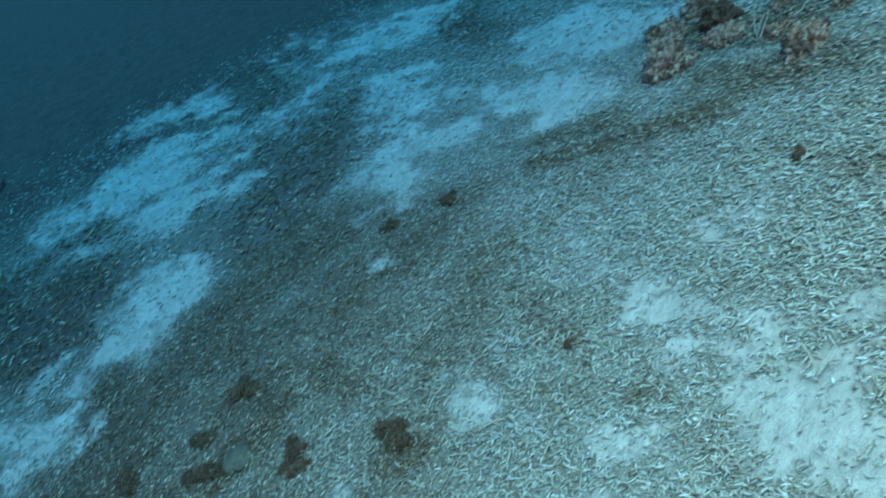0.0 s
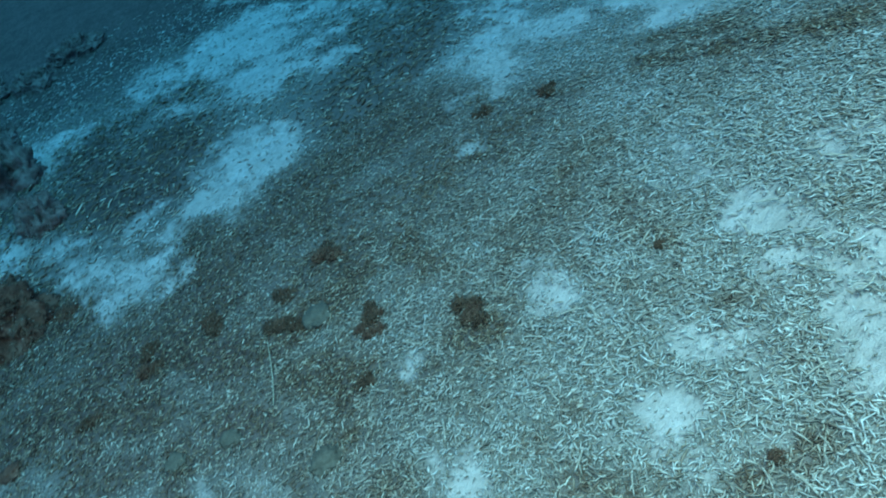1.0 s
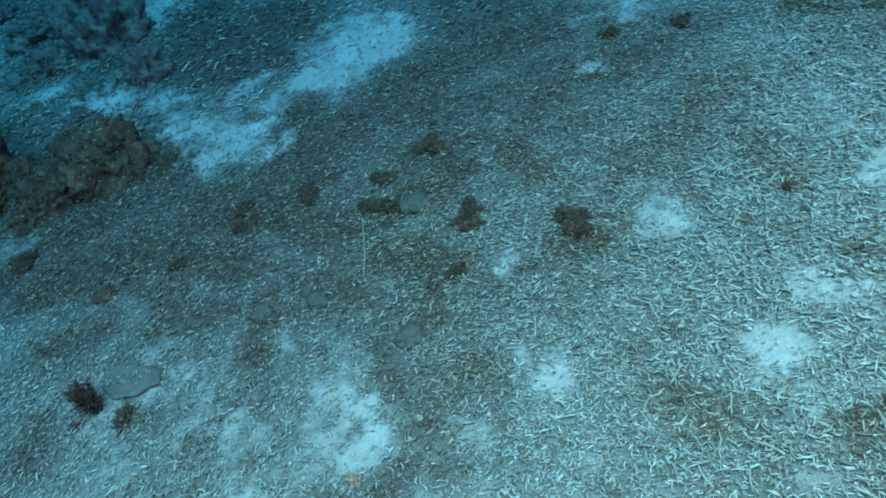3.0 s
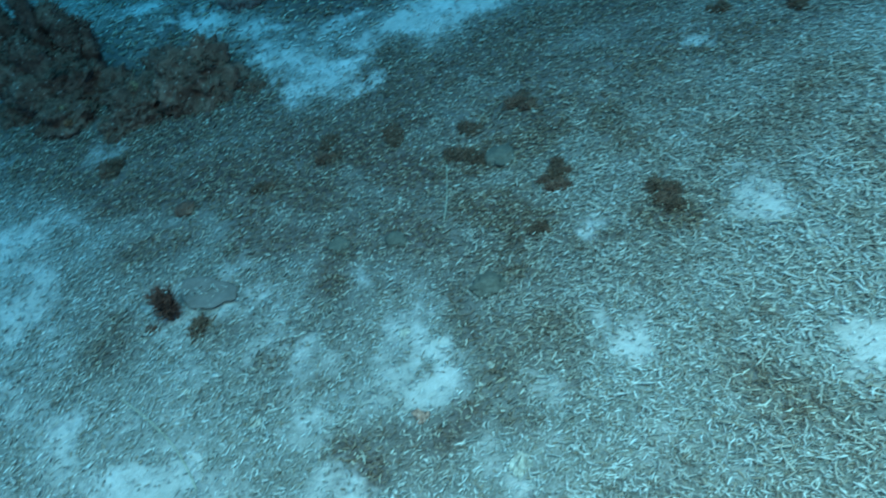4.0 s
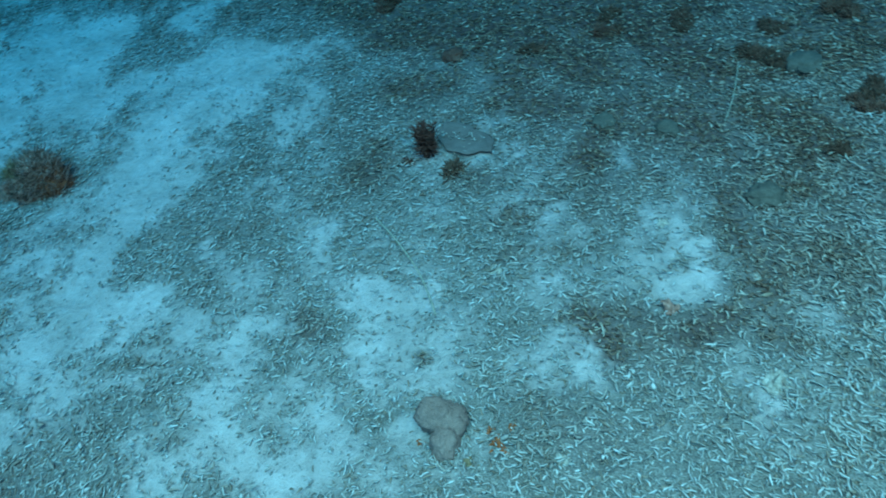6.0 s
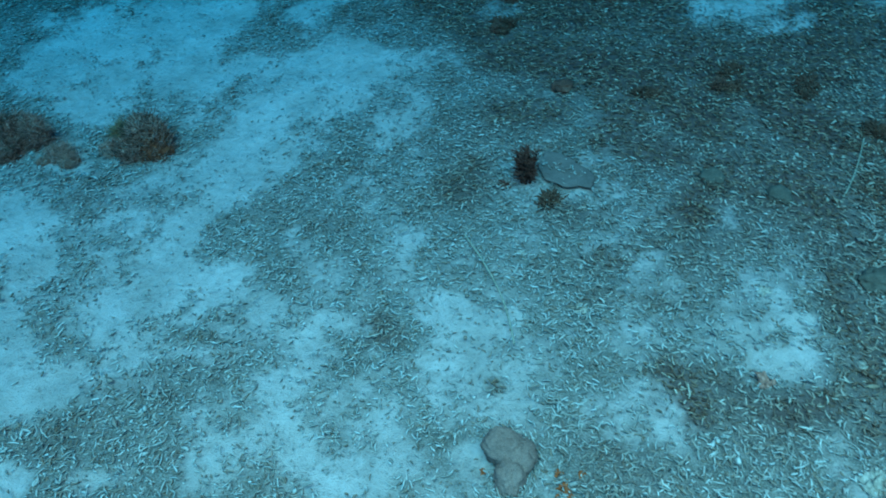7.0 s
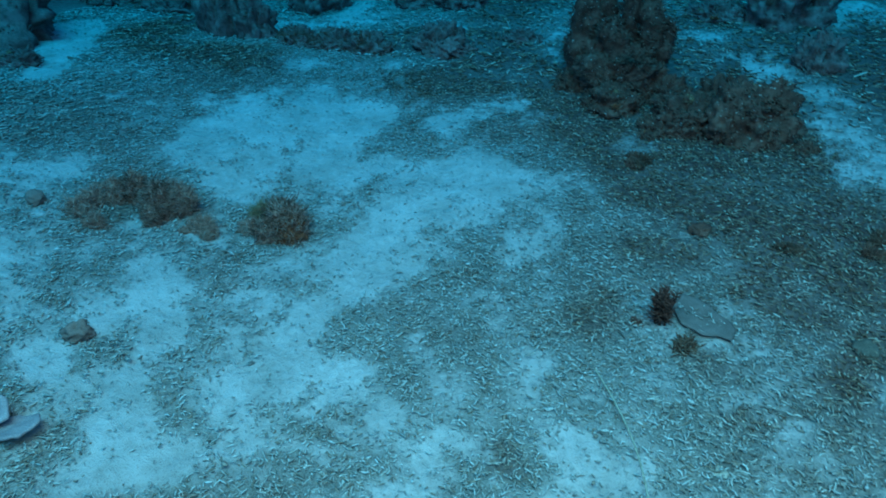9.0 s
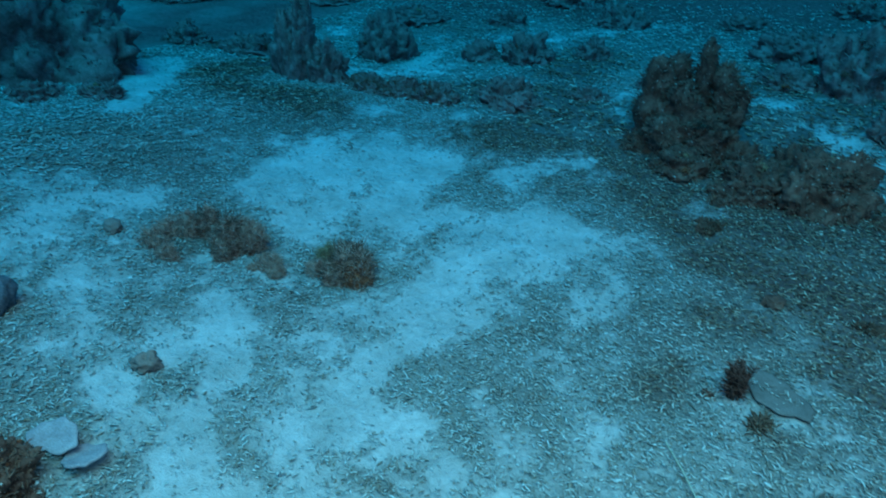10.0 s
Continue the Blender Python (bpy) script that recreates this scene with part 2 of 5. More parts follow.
sand(-4.44, 3.09, -4.46, 2.89, 0.14, 0.68)
sand(-4.31, 2.03, -4.23, 2.15, 0.14, 0.68)
sand(-3.79, 1.95, -3.69, 1.84, 0.11, 0.68)
sand(-4.29, 2.64, -4.31, 2.50, 0.13, 0.59)
sand(-4.47, 1.74, -4.18, 1.50, 0.18, 0.68)
sand(-4.77, 1.99, -4.79, 1.87, 0.13, 0.59)
sand(-3.28, 4.30, -3.27, 4.35, 0.07, 0.68)
sand(-2.02, 2.13, -2.00, 2.24, 0.11, 0.68)
sand(-1.81, 1.90, -1.45, 1.66, 0.12, 0.72)
sand(-1.76, 2.06, -1.63, 1.80, 0.10, 0.77)
sand(-1.80, 1.47, -1.90, 1.56, 0.09, 0.68)
sand(-2.64, 1.86, -2.85, 1.95, 0.11, 0.68)
sand(-2.36, 1.63, -2.34, 1.72, 0.09, 0.42)
sand(-2.86, 1.05, -2.62, 0.92, 0.18, 0.72)
sand(-2.13, 1.25, -1.98, 1.13, 0.11, 0.68)
sand(-1.75, 0.97, -1.62, 0.87, 0.11, 0.68)
sand(-3.36, 1.36, -3.27, 1.52, 0.12, 0.42)
sand(0.24, 2.29, 0.14, 2.19, 0.07, 0.64)
sand(-0.10, 2.49, 0.13, 2.58, 0.11, 0.47)
sand(0.31, 2.84, 0.15, 2.80, 0.07, 0.42)
sand(-0.03, 2.33, -0.18, 2.39, 0.07, 0.51)
sand(-1.28, 1.85, -1.23, 2.06, 0.10, 0.34)
sand(-0.38, 1.66, -0.52, 1.58, 0.13, 0.26)
sand(0.66, 1.49, 0.62, 1.45, 0.06, 0.43)
sand(0.78, 1.15, 0.63, 1.08, 0.11, 0.43)
sand(-0.93, 1.85, -0.01, 2.12, 0.31, 0.27)
sand(0.23, 1.26, 0.93, 1.19, 0.30, 0.32)
sand(-2.45, 0.94, -1.40, 0.95, 0.29, 0.47)
sand(-5.70, 4.91, -4.19, 3.62, 0.92, 0.42)
sand(-4.16, 1.92, -2.93, 1.70, 0.50, 0.38)
sand(-6.97, 5.10, -6.20, 5.43, 0.52, 1.00)
sand(-7.19, 4.25, -7.27, 4.52, 0.28, 0.95)
sand(-6.31, 4.21, -6.62, 4.16, 0.34, 0.95)
sand(-5.32, 4.49, -5.34, 4.74, 0.21, 0.80)
sand(-4.82, 6.24, -4.49, 6.68, 0.12, 0.85)
sand(-4.13, 5.50, -3.71, 5.19, 0.16, 0.95)
sand(-4.36, 4.74, -4.28, 4.28, 0.24, 0.95)
sand(-4.51, 3.99, -4.17, 3.58, 0.22, 1.00)
sand(-4.57, 3.65, -4.53, 3.02, 0.19, 1.00)
sand(-4.38, 2.52, -4.41, 2.68, 0.16, 0.95)
sand(-3.32, 4.33, -3.27, 4.29, 0.07, 0.80)
sand(-5.91, 2.25, -5.55, 2.10, 0.22, 0.85)
sand(-5.60, 1.85, -5.72, 1.86, 0.16, 0.80)
sand(-5.06, 1.19, -4.63, 0.91, 0.17, 0.80)
sand(-4.26, 0.82, -4.49, 0.66, 0.13, 1.00)
sand(-4.47, 1.45, -4.14, 1.53, 0.12, 0.65)
sand(-4.28, 2.06, -4.01, 1.76, 0.13, 0.95)
sand(-3.82, 1.83, -3.85, 1.95, 0.10, 0.80)
sand(-3.76, 2.12, -3.74, 2.26, 0.09, 0.60)
sand(-2.91, 1.61, -2.83, 1.32, 0.10, 0.70)
sand(-2.81, 1.00, -2.87, 0.84, 0.10, 0.90)
sand(-2.52, 1.17, -2.49, 1.27, 0.09, 0.60)
sand(-1.95, 2.32, -1.94, 2.15, 0.12, 0.95)
sand(-1.54, 2.35, -1.49, 2.31, 0.06, 0.75)
sand(-1.71, 1.92, -1.75, 1.81, 0.14, 0.70)
sand(-1.37, 1.87, -1.39, 1.73, 0.07, 0.70)
sand(-2.02, 1.77, -2.07, 1.80, 0.07, 0.60)
sand(-1.80, 1.37, -1.85, 1.31, 0.08, 0.60)
sand(-3.44, 0.47, -3.54, 0.35, 0.12, 0.90)
sand(-4.03, 0.16, -4.09, 0.17, 0.10, 0.90)
sand(0.04, 2.52, -0.06, 2.55, 0.10, 0.70)
sand(0.32, 2.31, 0.24, 2.23, 0.07, 1.00)
sand(0.35, 2.69, 0.28, 2.64, 0.05, 0.85)
sand(-0.11, 7.13, -0.02, 6.87, 0.19, 1.00)
sand(-0.51, 7.09, -0.45, 7.01, 0.09, 0.60)
sand(0.45, 6.65, 0.44, 6.63, 0.08, 0.80)
sand(-2.68, 6.57, -2.76, 6.61, 0.17, 0.85)
sand(-2.74, 6.27, -2.70, 6.27, 0.09, 0.70)
sand(-4.66, 1.13, -3.71, 1.74, 0.53, 0.50)
sand(-2.95, 0.89, -1.56, 1.67, 0.40, 0.50)
sand(-0.92, 2.16, -0.23, 2.56, 0.33, 0.40)
sand(-6.49, 4.47, -4.66, 4.27, 0.87, 0.50)
sand(-5.64, 2.21, -4.40, 2.38, 0.45, 0.50)
sand(-2.87, 2.06, -2.49, 2.69, 0.24, 0.30)
sand(-9.04, 9.12, -8.85, 9.55, 0.37, 0.50)
sand(-9.47, 8.72, -9.11, 8.14, 0.23, 0.70)
sand(-11.82, 6.57, -10.76, 5.36, 0.28, 0.95)
sand(-10.00, 4.45, -10.04, 4.32, 0.15, 0.80)
sand(-11.17, 4.74, -11.01, 4.67, 0.18, 0.50)
sand(-7.90, 6.37, -7.57, 6.85, 0.21, 0.85)
sand(-8.45, 9.87, -8.09, 10.29, 0.27, 0.40)
sand(-6.49, 5.73, -6.02, 5.90, 0.38, 1.00)
sand(-7.02, 5.60, -7.14, 5.09, 0.23, 0.80)
sand(-6.89, 4.22, -6.77, 4.65, 0.27, 0.85)
sand(-5.78, 5.04, -5.79, 4.59, 0.32, 1.00)
sand(-5.09, 5.99, -4.93, 6.28, 0.11, 0.90)
sand(-4.84, 6.59, -4.25, 7.05, 0.08, 0.95)
sand(-4.16, 5.44, -3.73, 5.41, 0.21, 0.85)
sand(-4.09, 4.86, -4.03, 5.16, 0.20, 0.90)
sand(-4.83, 4.70, -4.81, 4.43, 0.17, 0.70)
sand(-4.25, 4.64, -4.25, 4.90, 0.16, 0.80)
sand(-4.58, 3.61, -4.38, 3.81, 0.20, 0.95)
sand(-4.37, 3.11, -4.38, 3.31, 0.18, 0.95)
sand(-4.38, 2.77, -4.38, 2.94, 0.14, 0.90)
sand(-4.29, 2.47, -4.25, 2.34, 0.11, 0.85)
sand(-3.36, 4.35, -3.32, 4.32, 0.11, 0.70)
sand(-5.99, 2.14, -5.94, 2.28, 0.20, 0.70)
sand(-5.65, 1.66, -5.41, 1.94, 0.18, 0.85)
sand(-5.30, 1.66, -5.13, 1.72, 0.14, 0.85)
sand(-5.78, 1.07, -5.54, 1.02, 0.17, 0.90)
sand(-6.47, 1.42, -6.34, 1.37, 0.18, 0.70)
sand(-5.28, 1.13, -5.25, 1.01, 0.16, 0.80)
sand(-4.36, 2.05, -4.33, 2.22, 0.15, 0.90)
sand(-3.98, 2.05, -3.77, 2.03, 0.14, 0.90)
sand(-4.27, 1.67, -4.16, 1.60, 0.14, 0.80)
sand(-3.74, 1.71, -3.78, 1.63, 0.09, 0.80)
sand(-4.78, 0.80, -4.50, 0.81, 0.18, 0.90)
sand(-4.69, 0.39, -4.68, 0.50, 0.16, 0.80)
sand(-4.23, 1.01, -4.28, 0.92, 0.11, 0.70)
sand(-2.86, 1.60, -2.86, 1.77, 0.16, 0.75)
sand(-2.06, 2.34, -1.98, 2.22, 0.12, 0.80)
sand(-1.84, 2.04, -1.77, 2.04, 0.08, 0.70)
sand(-2.94, 1.38, -3.07, 1.26, 0.10, 0.70)
sand(-1.32, 9.44, -1.49, 9.73, 0.22, 0.90)
sand(-0.72, 8.63, -0.59, 8.42, 0.14, 0.80)
sand(-1.51, 10.78, -1.68, 10.86, 0.16, 0.60)
sand(-0.30, 6.92, -0.35, 6.66, 0.10, 0.50)
sand(-2.68, 6.76, -2.60, 6.58, 0.13, 0.85)
sand(-2.79, 6.45, -2.74, 6.39, 0.10, 0.70)
sand(-3.16, 11.28, -3.15, 11.48, 0.14, 0.60)
sand(-0.36, 11.82, -0.43, 11.49, 0.23, 0.50)
sand(-10.82, 5.36, -11.98, 6.56, 0.33, 1.60)
sand(-9.97, 4.41, -10.34, 4.91, 0.19, 1.40)
sand(-9.96, 4.36, -10.04, 4.25, 0.10, 0.80)
sand(-11.70, 6.63, -11.15, 6.13, 0.25, 0.80)
sand(-8.66, 4.38, -8.69, 4.45, 0.10, 0.60)
sand(-11.25, 4.73, -10.85, 4.59, 0.18, 0.60)
sand(-11.18, 3.78, -11.19, 3.63, 0.15, 0.50)
sand(-9.50, 6.49, -9.42, 6.39, 0.13, 0.60)
sand(-9.10, 8.36, -8.35, 9.55, 0.20, 0.80)
sand(-8.89, 10.00, -8.94, 10.46, 0.22, 0.70)
sand(-11.68, 10.85, -11.84, 11.24, 0.29, 0.50)
sand(-15.82, 8.87, -14.52, 8.00, 0.22, 0.40)
sand(-6.46, 7.47, -6.47, 7.39, 0.10, 0.90)
sand(-5.57, 14.44, -5.39, 15.08, 0.37, 0.35)
sand(-7.40, 12.95, -7.09, 12.54, 0.20, 0.40)
sand(-6.68, 9.88, -6.10, 9.22, 0.17, 0.60)
sand(-4.49, 8.86, -4.78, 9.55, 0.17, 0.55)
sand(-4.31, 8.57, -4.31, 8.45, 0.12, 0.60)
sand(-5.00, 6.16, -5.16, 6.17, 0.12, 0.90)
sand(-4.81, 6.75, -4.31, 7.04, 0.08, 0.95)
sand(-4.46, 5.12, -3.98, 5.41, 0.21, 0.85)
sand(-4.01, 4.75, -4.15, 4.77, 0.16, 0.80)
sand(-3.32, 4.31, -3.28, 4.28, 0.07, 0.80)
sand(-8.10, 2.40, -7.87, 2.74, 0.15, 0.60)
sand(-7.93, 3.12, -7.70, 3.22, 0.12, 0.60)
sand(-8.63, 2.23, -8.66, 2.42, 0.13, 0.50)
sand(-8.08, 2.05, -7.94, 1.85, 0.14, 0.60)
sand(-2.72, 6.58, -2.65, 6.43, 0.13, 0.80)
sand(-2.80, 6.39, -2.82, 6.26, 0.08, 0.60)
sand(-1.33, 9.65, -1.19, 10.06, 0.14, 0.60)
sand(-1.19, 8.68, -1.27, 8.88, 0.11, 0.55)
sand(-2.41, 10.49, -2.05, 10.73, 0.12, 0.50)
sand(-2.18, 9.46, -2.20, 9.33, 0.10, 0.50)
sand(-6.31, 1.55, -4.91, 2.02, 0.65, 0.50)
sand(-4.94, 0.96, -3.81, 2.02, 0.50, 0.50)
sand(-4.58, 3.12, -4.20, 4.60, 0.51, 0.50)
sand(-7.21, 4.52, -6.31, 6.24, 0.82, 0.50)
sand(-4.29, 5.47, -4.22, 6.83, 0.40, 0.40)
sand(-3.53, 2.36, -2.33, 2.77, 0.42, 0.35)
sand(-2.33, 2.77, -1.26, 3.32, 0.30, 0.30)
sand(-8.14, 2.32, -7.52, 1.68, 0.47, 0.50)
sand(-11.11, 5.58, -8.69, 8.97, 0.41, 0.35)
sand(-8.99, 11.42, -6.07, 13.35, 0.67, 0.30)
sand(-6.77, 2.19, -5.71, 2.89, 0.38, 0.50)
sand(-7.88, 2.14, -7.74, 2.97, 0.27, 0.60)
sand(-6.99, 1.79, -6.13, 1.96, 0.31, 0.55)
sand(-7.14, 3.99, -6.13, 3.86, 0.35, 0.75)
sand(-5.29, 2.57, -4.78, 2.97, 0.18, 0.40)
sand(-7.19, 2.40, -6.99, 2.06, 0.17, 0.60)
sand(-6.95, 1.31, -6.86, 1.96, 0.25, 0.50)
sand(-7.45, 1.74, -5.87, 2.48, 0.67, 0.34)
sand(-6.51, 1.12, -5.80, 1.68, 0.50, 0.34)
sand(-8.54, 2.35, -7.84, 3.41, 0.36, 0.30)
# rubble under brown algae
algae(5.18, 9.41, 3.35, 8.11, 0.64, 0.70)
algae(5.71, 9.52, 6.36, 10.19, 0.34, 0.60)
algae(2.23, 6.75, 3.93, 6.67, 0.57, 0.80)
algae(3.41, 4.68, 2.39, 5.51, 0.37, 0.50)
algae(1.58, 6.51, 0.83, 6.03, 0.45, 0.80)
algae(0.45, 6.08, 0.46, 5.57, 0.36, 0.80)
algae(0.51, 8.74, 0.04, 8.76, 0.60, 0.90)
algae(0.86, 9.48, 0.18, 10.08, 0.44, 0.80)
algae(6.73, 3.21, 5.82, 4.85, 0.17, 0.70)
algae(7.42, 3.59, 7.29, 2.38, 0.26, 0.70)
algae(8.62, 4.90, 8.35, 3.25, 0.38, 0.80)
algae(3.69, 4.02, 3.69, 4.12, 0.12, 0.60)
algae(1.83, 5.43, 1.95, 5.51, 0.14, 0.70)
algae(5.56, 12.21, 6.48, 15.12, 0.38, 0.70)
algae(4.60, 5.30, 5.31, 5.22, 0.20, 0.60)
algae(9.59, 11.06, 9.01, 9.35, 0.43, 0.60)
algae(5.93, 1.27, 6.07, 1.74, 0.11, 0.50)
algae(3.76, 1.81, 3.87, 1.69, 0.07, 0.50)
algae(3.68, 1.24, 3.65, 1.14, 0.07, 0.40)
algae(1.17, 6.05, 4.01, 5.46, 0.85, 0.55)
algae(1.96, 4.02, 2.69, 3.70, 0.46, 0.40)
algae(4.63, 4.60, 3.50, 3.80, 0.49, 0.45)
algae(5.81, 4.38, 6.56, 3.42, 0.42, 0.40)
algae(4.16, 9.81, 5.59, 9.32, 0.89, 0.50)
algae(1.09, 9.63, 0.43, 9.06, 0.53, 0.90)
algae(0.04, 9.39, -0.47, 9.45, 0.47, 0.90)
algae(1.67, 11.43, 0.93, 11.32, 0.31, 0.60)
algae(3.01, 7.60, 3.68, 7.50, 0.37, 0.70)
algae(4.30, 7.96, 5.06, 8.64, 0.39, 0.70)
algae(1.54, 6.46, 2.03, 6.16, 0.38, 0.80)
algae(0.69, 6.84, 0.50, 6.67, 0.32, 0.80)
algae(-1.31, 7.43, -1.55, 6.97, 0.42, 0.90)
algae(-0.34, 6.02, 0.12, 6.01, 0.36, 0.70)
algae(-0.97, 6.23, -1.23, 5.98, 0.28, 0.60)
algae(-0.24, 5.53, -0.21, 5.40, 0.13, 0.60)
algae(6.24, 4.96, 6.62, 4.36, 0.21, 0.60)
algae(3.81, 4.42, 4.17, 4.21, 0.15, 0.60)
algae(2.98, 6.48, 3.77, 5.84, 0.31, 0.60)
algae(1.41, 3.59, 1.68, 3.53, 0.12, 0.35)
algae(1.62, 2.87, 1.93, 2.84, 0.12, 0.28)
algae(4.05, 2.77, 3.99, 2.58, 0.07, 0.60)
algae(3.51, 1.44, 3.62, 1.45, 0.07, 0.50)
algae(3.24, 0.70, 3.05, 0.65, 0.09, 0.50)
algae(0.90, 5.89, 0.84, 5.30, 0.24, 0.50)
algae(0.09, 9.14, -0.15, 10.97, 0.62, 0.95)
algae(0.85, 10.03, 1.04, 9.12, 0.48, 0.90)
algae(-0.64, 9.46, -1.21, 10.50, 0.30, 0.70)
algae(2.32, 6.69, 1.72, 6.27, 0.39, 0.80)
algae(1.23, 6.55, 0.63, 6.42, 0.35, 0.80)
algae(3.39, 6.51, 3.26, 7.44, 0.39, 0.60)
algae(0.11, 5.88, -0.51, 6.03, 0.35, 0.85)
algae(-0.96, 6.05, -0.27, 5.15, 0.35, 0.60)
algae(-1.93, 7.74, -2.15, 7.01, 0.58, 1.00)
algae(-1.26, 7.42, -1.04, 6.53, 0.35, 0.80)
algae(0.80, 5.08, 0.53, 5.50, 0.19, 0.50)
algae(0.83, 3.05, 0.88, 2.62, 0.14, 0.35)
algae(4.13, 3.39, 4.03, 2.80, 0.18, 0.50)
algae(3.47, 5.95, 4.09, 6.54, 0.27, 0.50)
algae(2.92, 0.80, 2.77, 0.80, 0.10, 0.40)
algae(0.78, 3.67, 0.73, 4.02, 0.14, 0.40)
algae(3.64, 4.34, 4.13, 4.69, 0.22, 0.50)
algae(-2.39, 5.85, -2.13, 5.34, 0.30, 0.50)
algae(1.23, 3.02, 1.48, 3.12, 0.13, 0.28)
algae(2.52, 1.94, 2.52, 2.00, 0.07, 0.40)
algae(2.66, 5.75, 0.49, 5.30, 0.82, 0.60)
algae(0.79, 3.38, 2.88, 3.70, 0.42, 0.35)
algae(3.89, 6.76, 5.09, 5.06, 0.50, 0.40)
algae(-1.27, 6.07, -2.14, 7.20, 0.57, 0.60)
algae(-3.87, 8.58, -3.26, 9.05, 0.72, 1.00)
algae(-2.59, 8.05, -1.77, 7.76, 0.51, 0.95)
algae(-1.13, 7.77, -1.02, 6.85, 0.27, 0.70)
algae(-3.59, 7.14, -3.85, 7.14, 0.35, 0.80)
algae(-1.76, 6.84, -2.24, 7.23, 0.31, 0.90)
algae(0.10, 6.08, 0.77, 6.24, 0.32, 0.75)
algae(1.10, 6.52, 1.89, 5.99, 0.34, 0.60)
algae(1.89, 6.91, 2.61, 6.19, 0.33, 0.50)
algae(-0.21, 5.58, 0.51, 5.50, 0.24, 0.70)
algae(0.93, 2.48, 0.84, 2.76, 0.17, 0.42)
algae(0.51, 2.91, 0.64, 3.05, 0.09, 0.35)
algae(1.91, 3.18, 1.55, 3.24, 0.13, 0.60)
algae(2.53, 3.48, 2.37, 3.25, 0.13, 0.70)
algae(1.08, 4.83, 0.93, 4.70, 0.15, 0.70)
algae(-0.40, 2.13, -0.09, 1.97, 0.08, 0.40)
algae(2.22, 1.26, 2.14, 1.59, 0.12, 0.40)
algae(3.81, 3.97, 3.81, 4.33, 0.19, 0.40)
algae(-1.72, 5.32, -1.18, 5.34, 0.22, 0.50)
algae(-2.53, 5.84, -3.01, 5.91, 0.23, 0.20)
algae(-0.79, 6.16, -0.63, 6.54, 0.22, 0.60)
algae(1.83, 5.79, 3.74, 4.61, 0.62, 0.45)
algae(1.18, 2.86, 1.92, 2.97, 0.29, 0.35)
algae(-1.94, 6.47, -0.02, 6.13, 0.62, 0.60)
algae(-3.25, 7.59, -1.98, 7.60, 0.79, 0.90)
algae(-3.74, 7.19, -3.02, 6.77, 0.32, 0.90)
algae(-1.96, 5.58, -1.49, 5.94, 0.28, 0.70)
algae(-1.22, 4.93, -0.76, 5.33, 0.25, 0.55)
algae(0.06, 5.49, 0.63, 5.55, 0.26, 0.70)
algae(1.41, 5.29, 2.18, 5.25, 0.26, 0.70)
algae(2.56, 4.22, 2.56, 4.87, 0.24, 0.60)
algae(1.16, 2.57, 1.04, 3.04, 0.18, 0.52)
algae(0.88, 2.05, 0.70, 2.57, 0.12, 0.49)
algae(1.15, 1.89, 1.15, 1.99, 0.07, 0.50)
algae(1.46, 3.68, 1.23, 3.46, 0.16, 0.70)
algae(-0.36, 2.06, -0.52, 1.75, 0.09, 0.55)
algae(-1.94, 5.29, -2.53, 5.62, 0.25, 0.50)
algae(2.25, 3.38, 2.52, 3.16, 0.14, 0.60)
algae(-0.36, 2.71, -1.05, 2.61, 0.06, 0.30)
algae(-2.64, 2.38, -2.95, 2.35, 0.14, 0.14)
algae(-3.69, 3.02, -3.88, 2.91, 0.15, 0.16)
algae(-3.33, 3.64, -2.91, 3.43, 0.15, 0.12)
algae(1.32, 1.03, 1.56, 1.21, 0.09, 0.30)
algae(-2.91, 5.14, -2.83, 6.01, 0.23, 0.30)
algae(-2.95, 4.35, -2.56, 4.10, 0.18, 0.18)
algae(-2.02, 5.62, -1.38, 5.23, 0.27, 0.65)
algae(-1.02, 4.71, -0.60, 4.89, 0.20, 0.50)
algae(-0.29, 5.34, 0.25, 5.57, 0.26, 0.70)
algae(0.62, 4.65, 1.34, 4.81, 0.26, 0.85)
algae(1.00, 4.08, 1.33, 3.68, 0.26, 0.80)
algae(1.68, 4.74, 1.99, 4.98, 0.25, 0.80)
algae(0.67, 3.25, 1.17, 3.07, 0.22, 0.52)
algae(0.92, 2.52, 0.65, 2.18, 0.17, 0.49)
algae(-0.42, 2.04, -0.34, 1.85, 0.12, 0.65)
algae(-0.12, 2.03, 0.14, 1.83, 0.09, 0.50)
algae(1.18, 2.24, 1.37, 2.48, 0.16, 0.42)
algae(-3.39, 4.05, -3.48, 3.64, 0.16, 0.16)
algae(-3.54, 1.54, -3.51, 1.25, 0.15, 0.16)
algae(-4.68, 2.43, -4.83, 2.34, 0.15, 0.20)
algae(-2.74, 2.50, -3.05, 2.43, 0.14, 0.14)
algae(-1.53, 1.68, -1.48, 1.66, 0.05, 0.60)
algae(0.63, 1.86, 0.77, 1.77, 0.09, 0.40)
algae(-0.60, 4.89, 1.27, 3.38, 0.66, 0.55)
algae(-2.29, 4.41, -1.07, 3.86, 0.33, 0.35)
algae(-0.72, 1.40, -0.39, 1.10, 0.15, 0.25)
algae(-2.59, 5.10, -1.39, 4.65, 0.40, 0.18)
algae(0.59, 2.71, 1.05, 2.36, 0.28, 0.35)
algae(-0.27, 1.94, 0.13, 1.74, 0.17, 0.40)
algae(-2.68, 5.62, -1.95, 5.07, 0.31, 0.36)
algae(-1.96, 6.56, -1.41, 7.01, 0.45, 1.00)
algae(-0.93, 5.55, -0.36, 4.87, 0.35, 0.90)
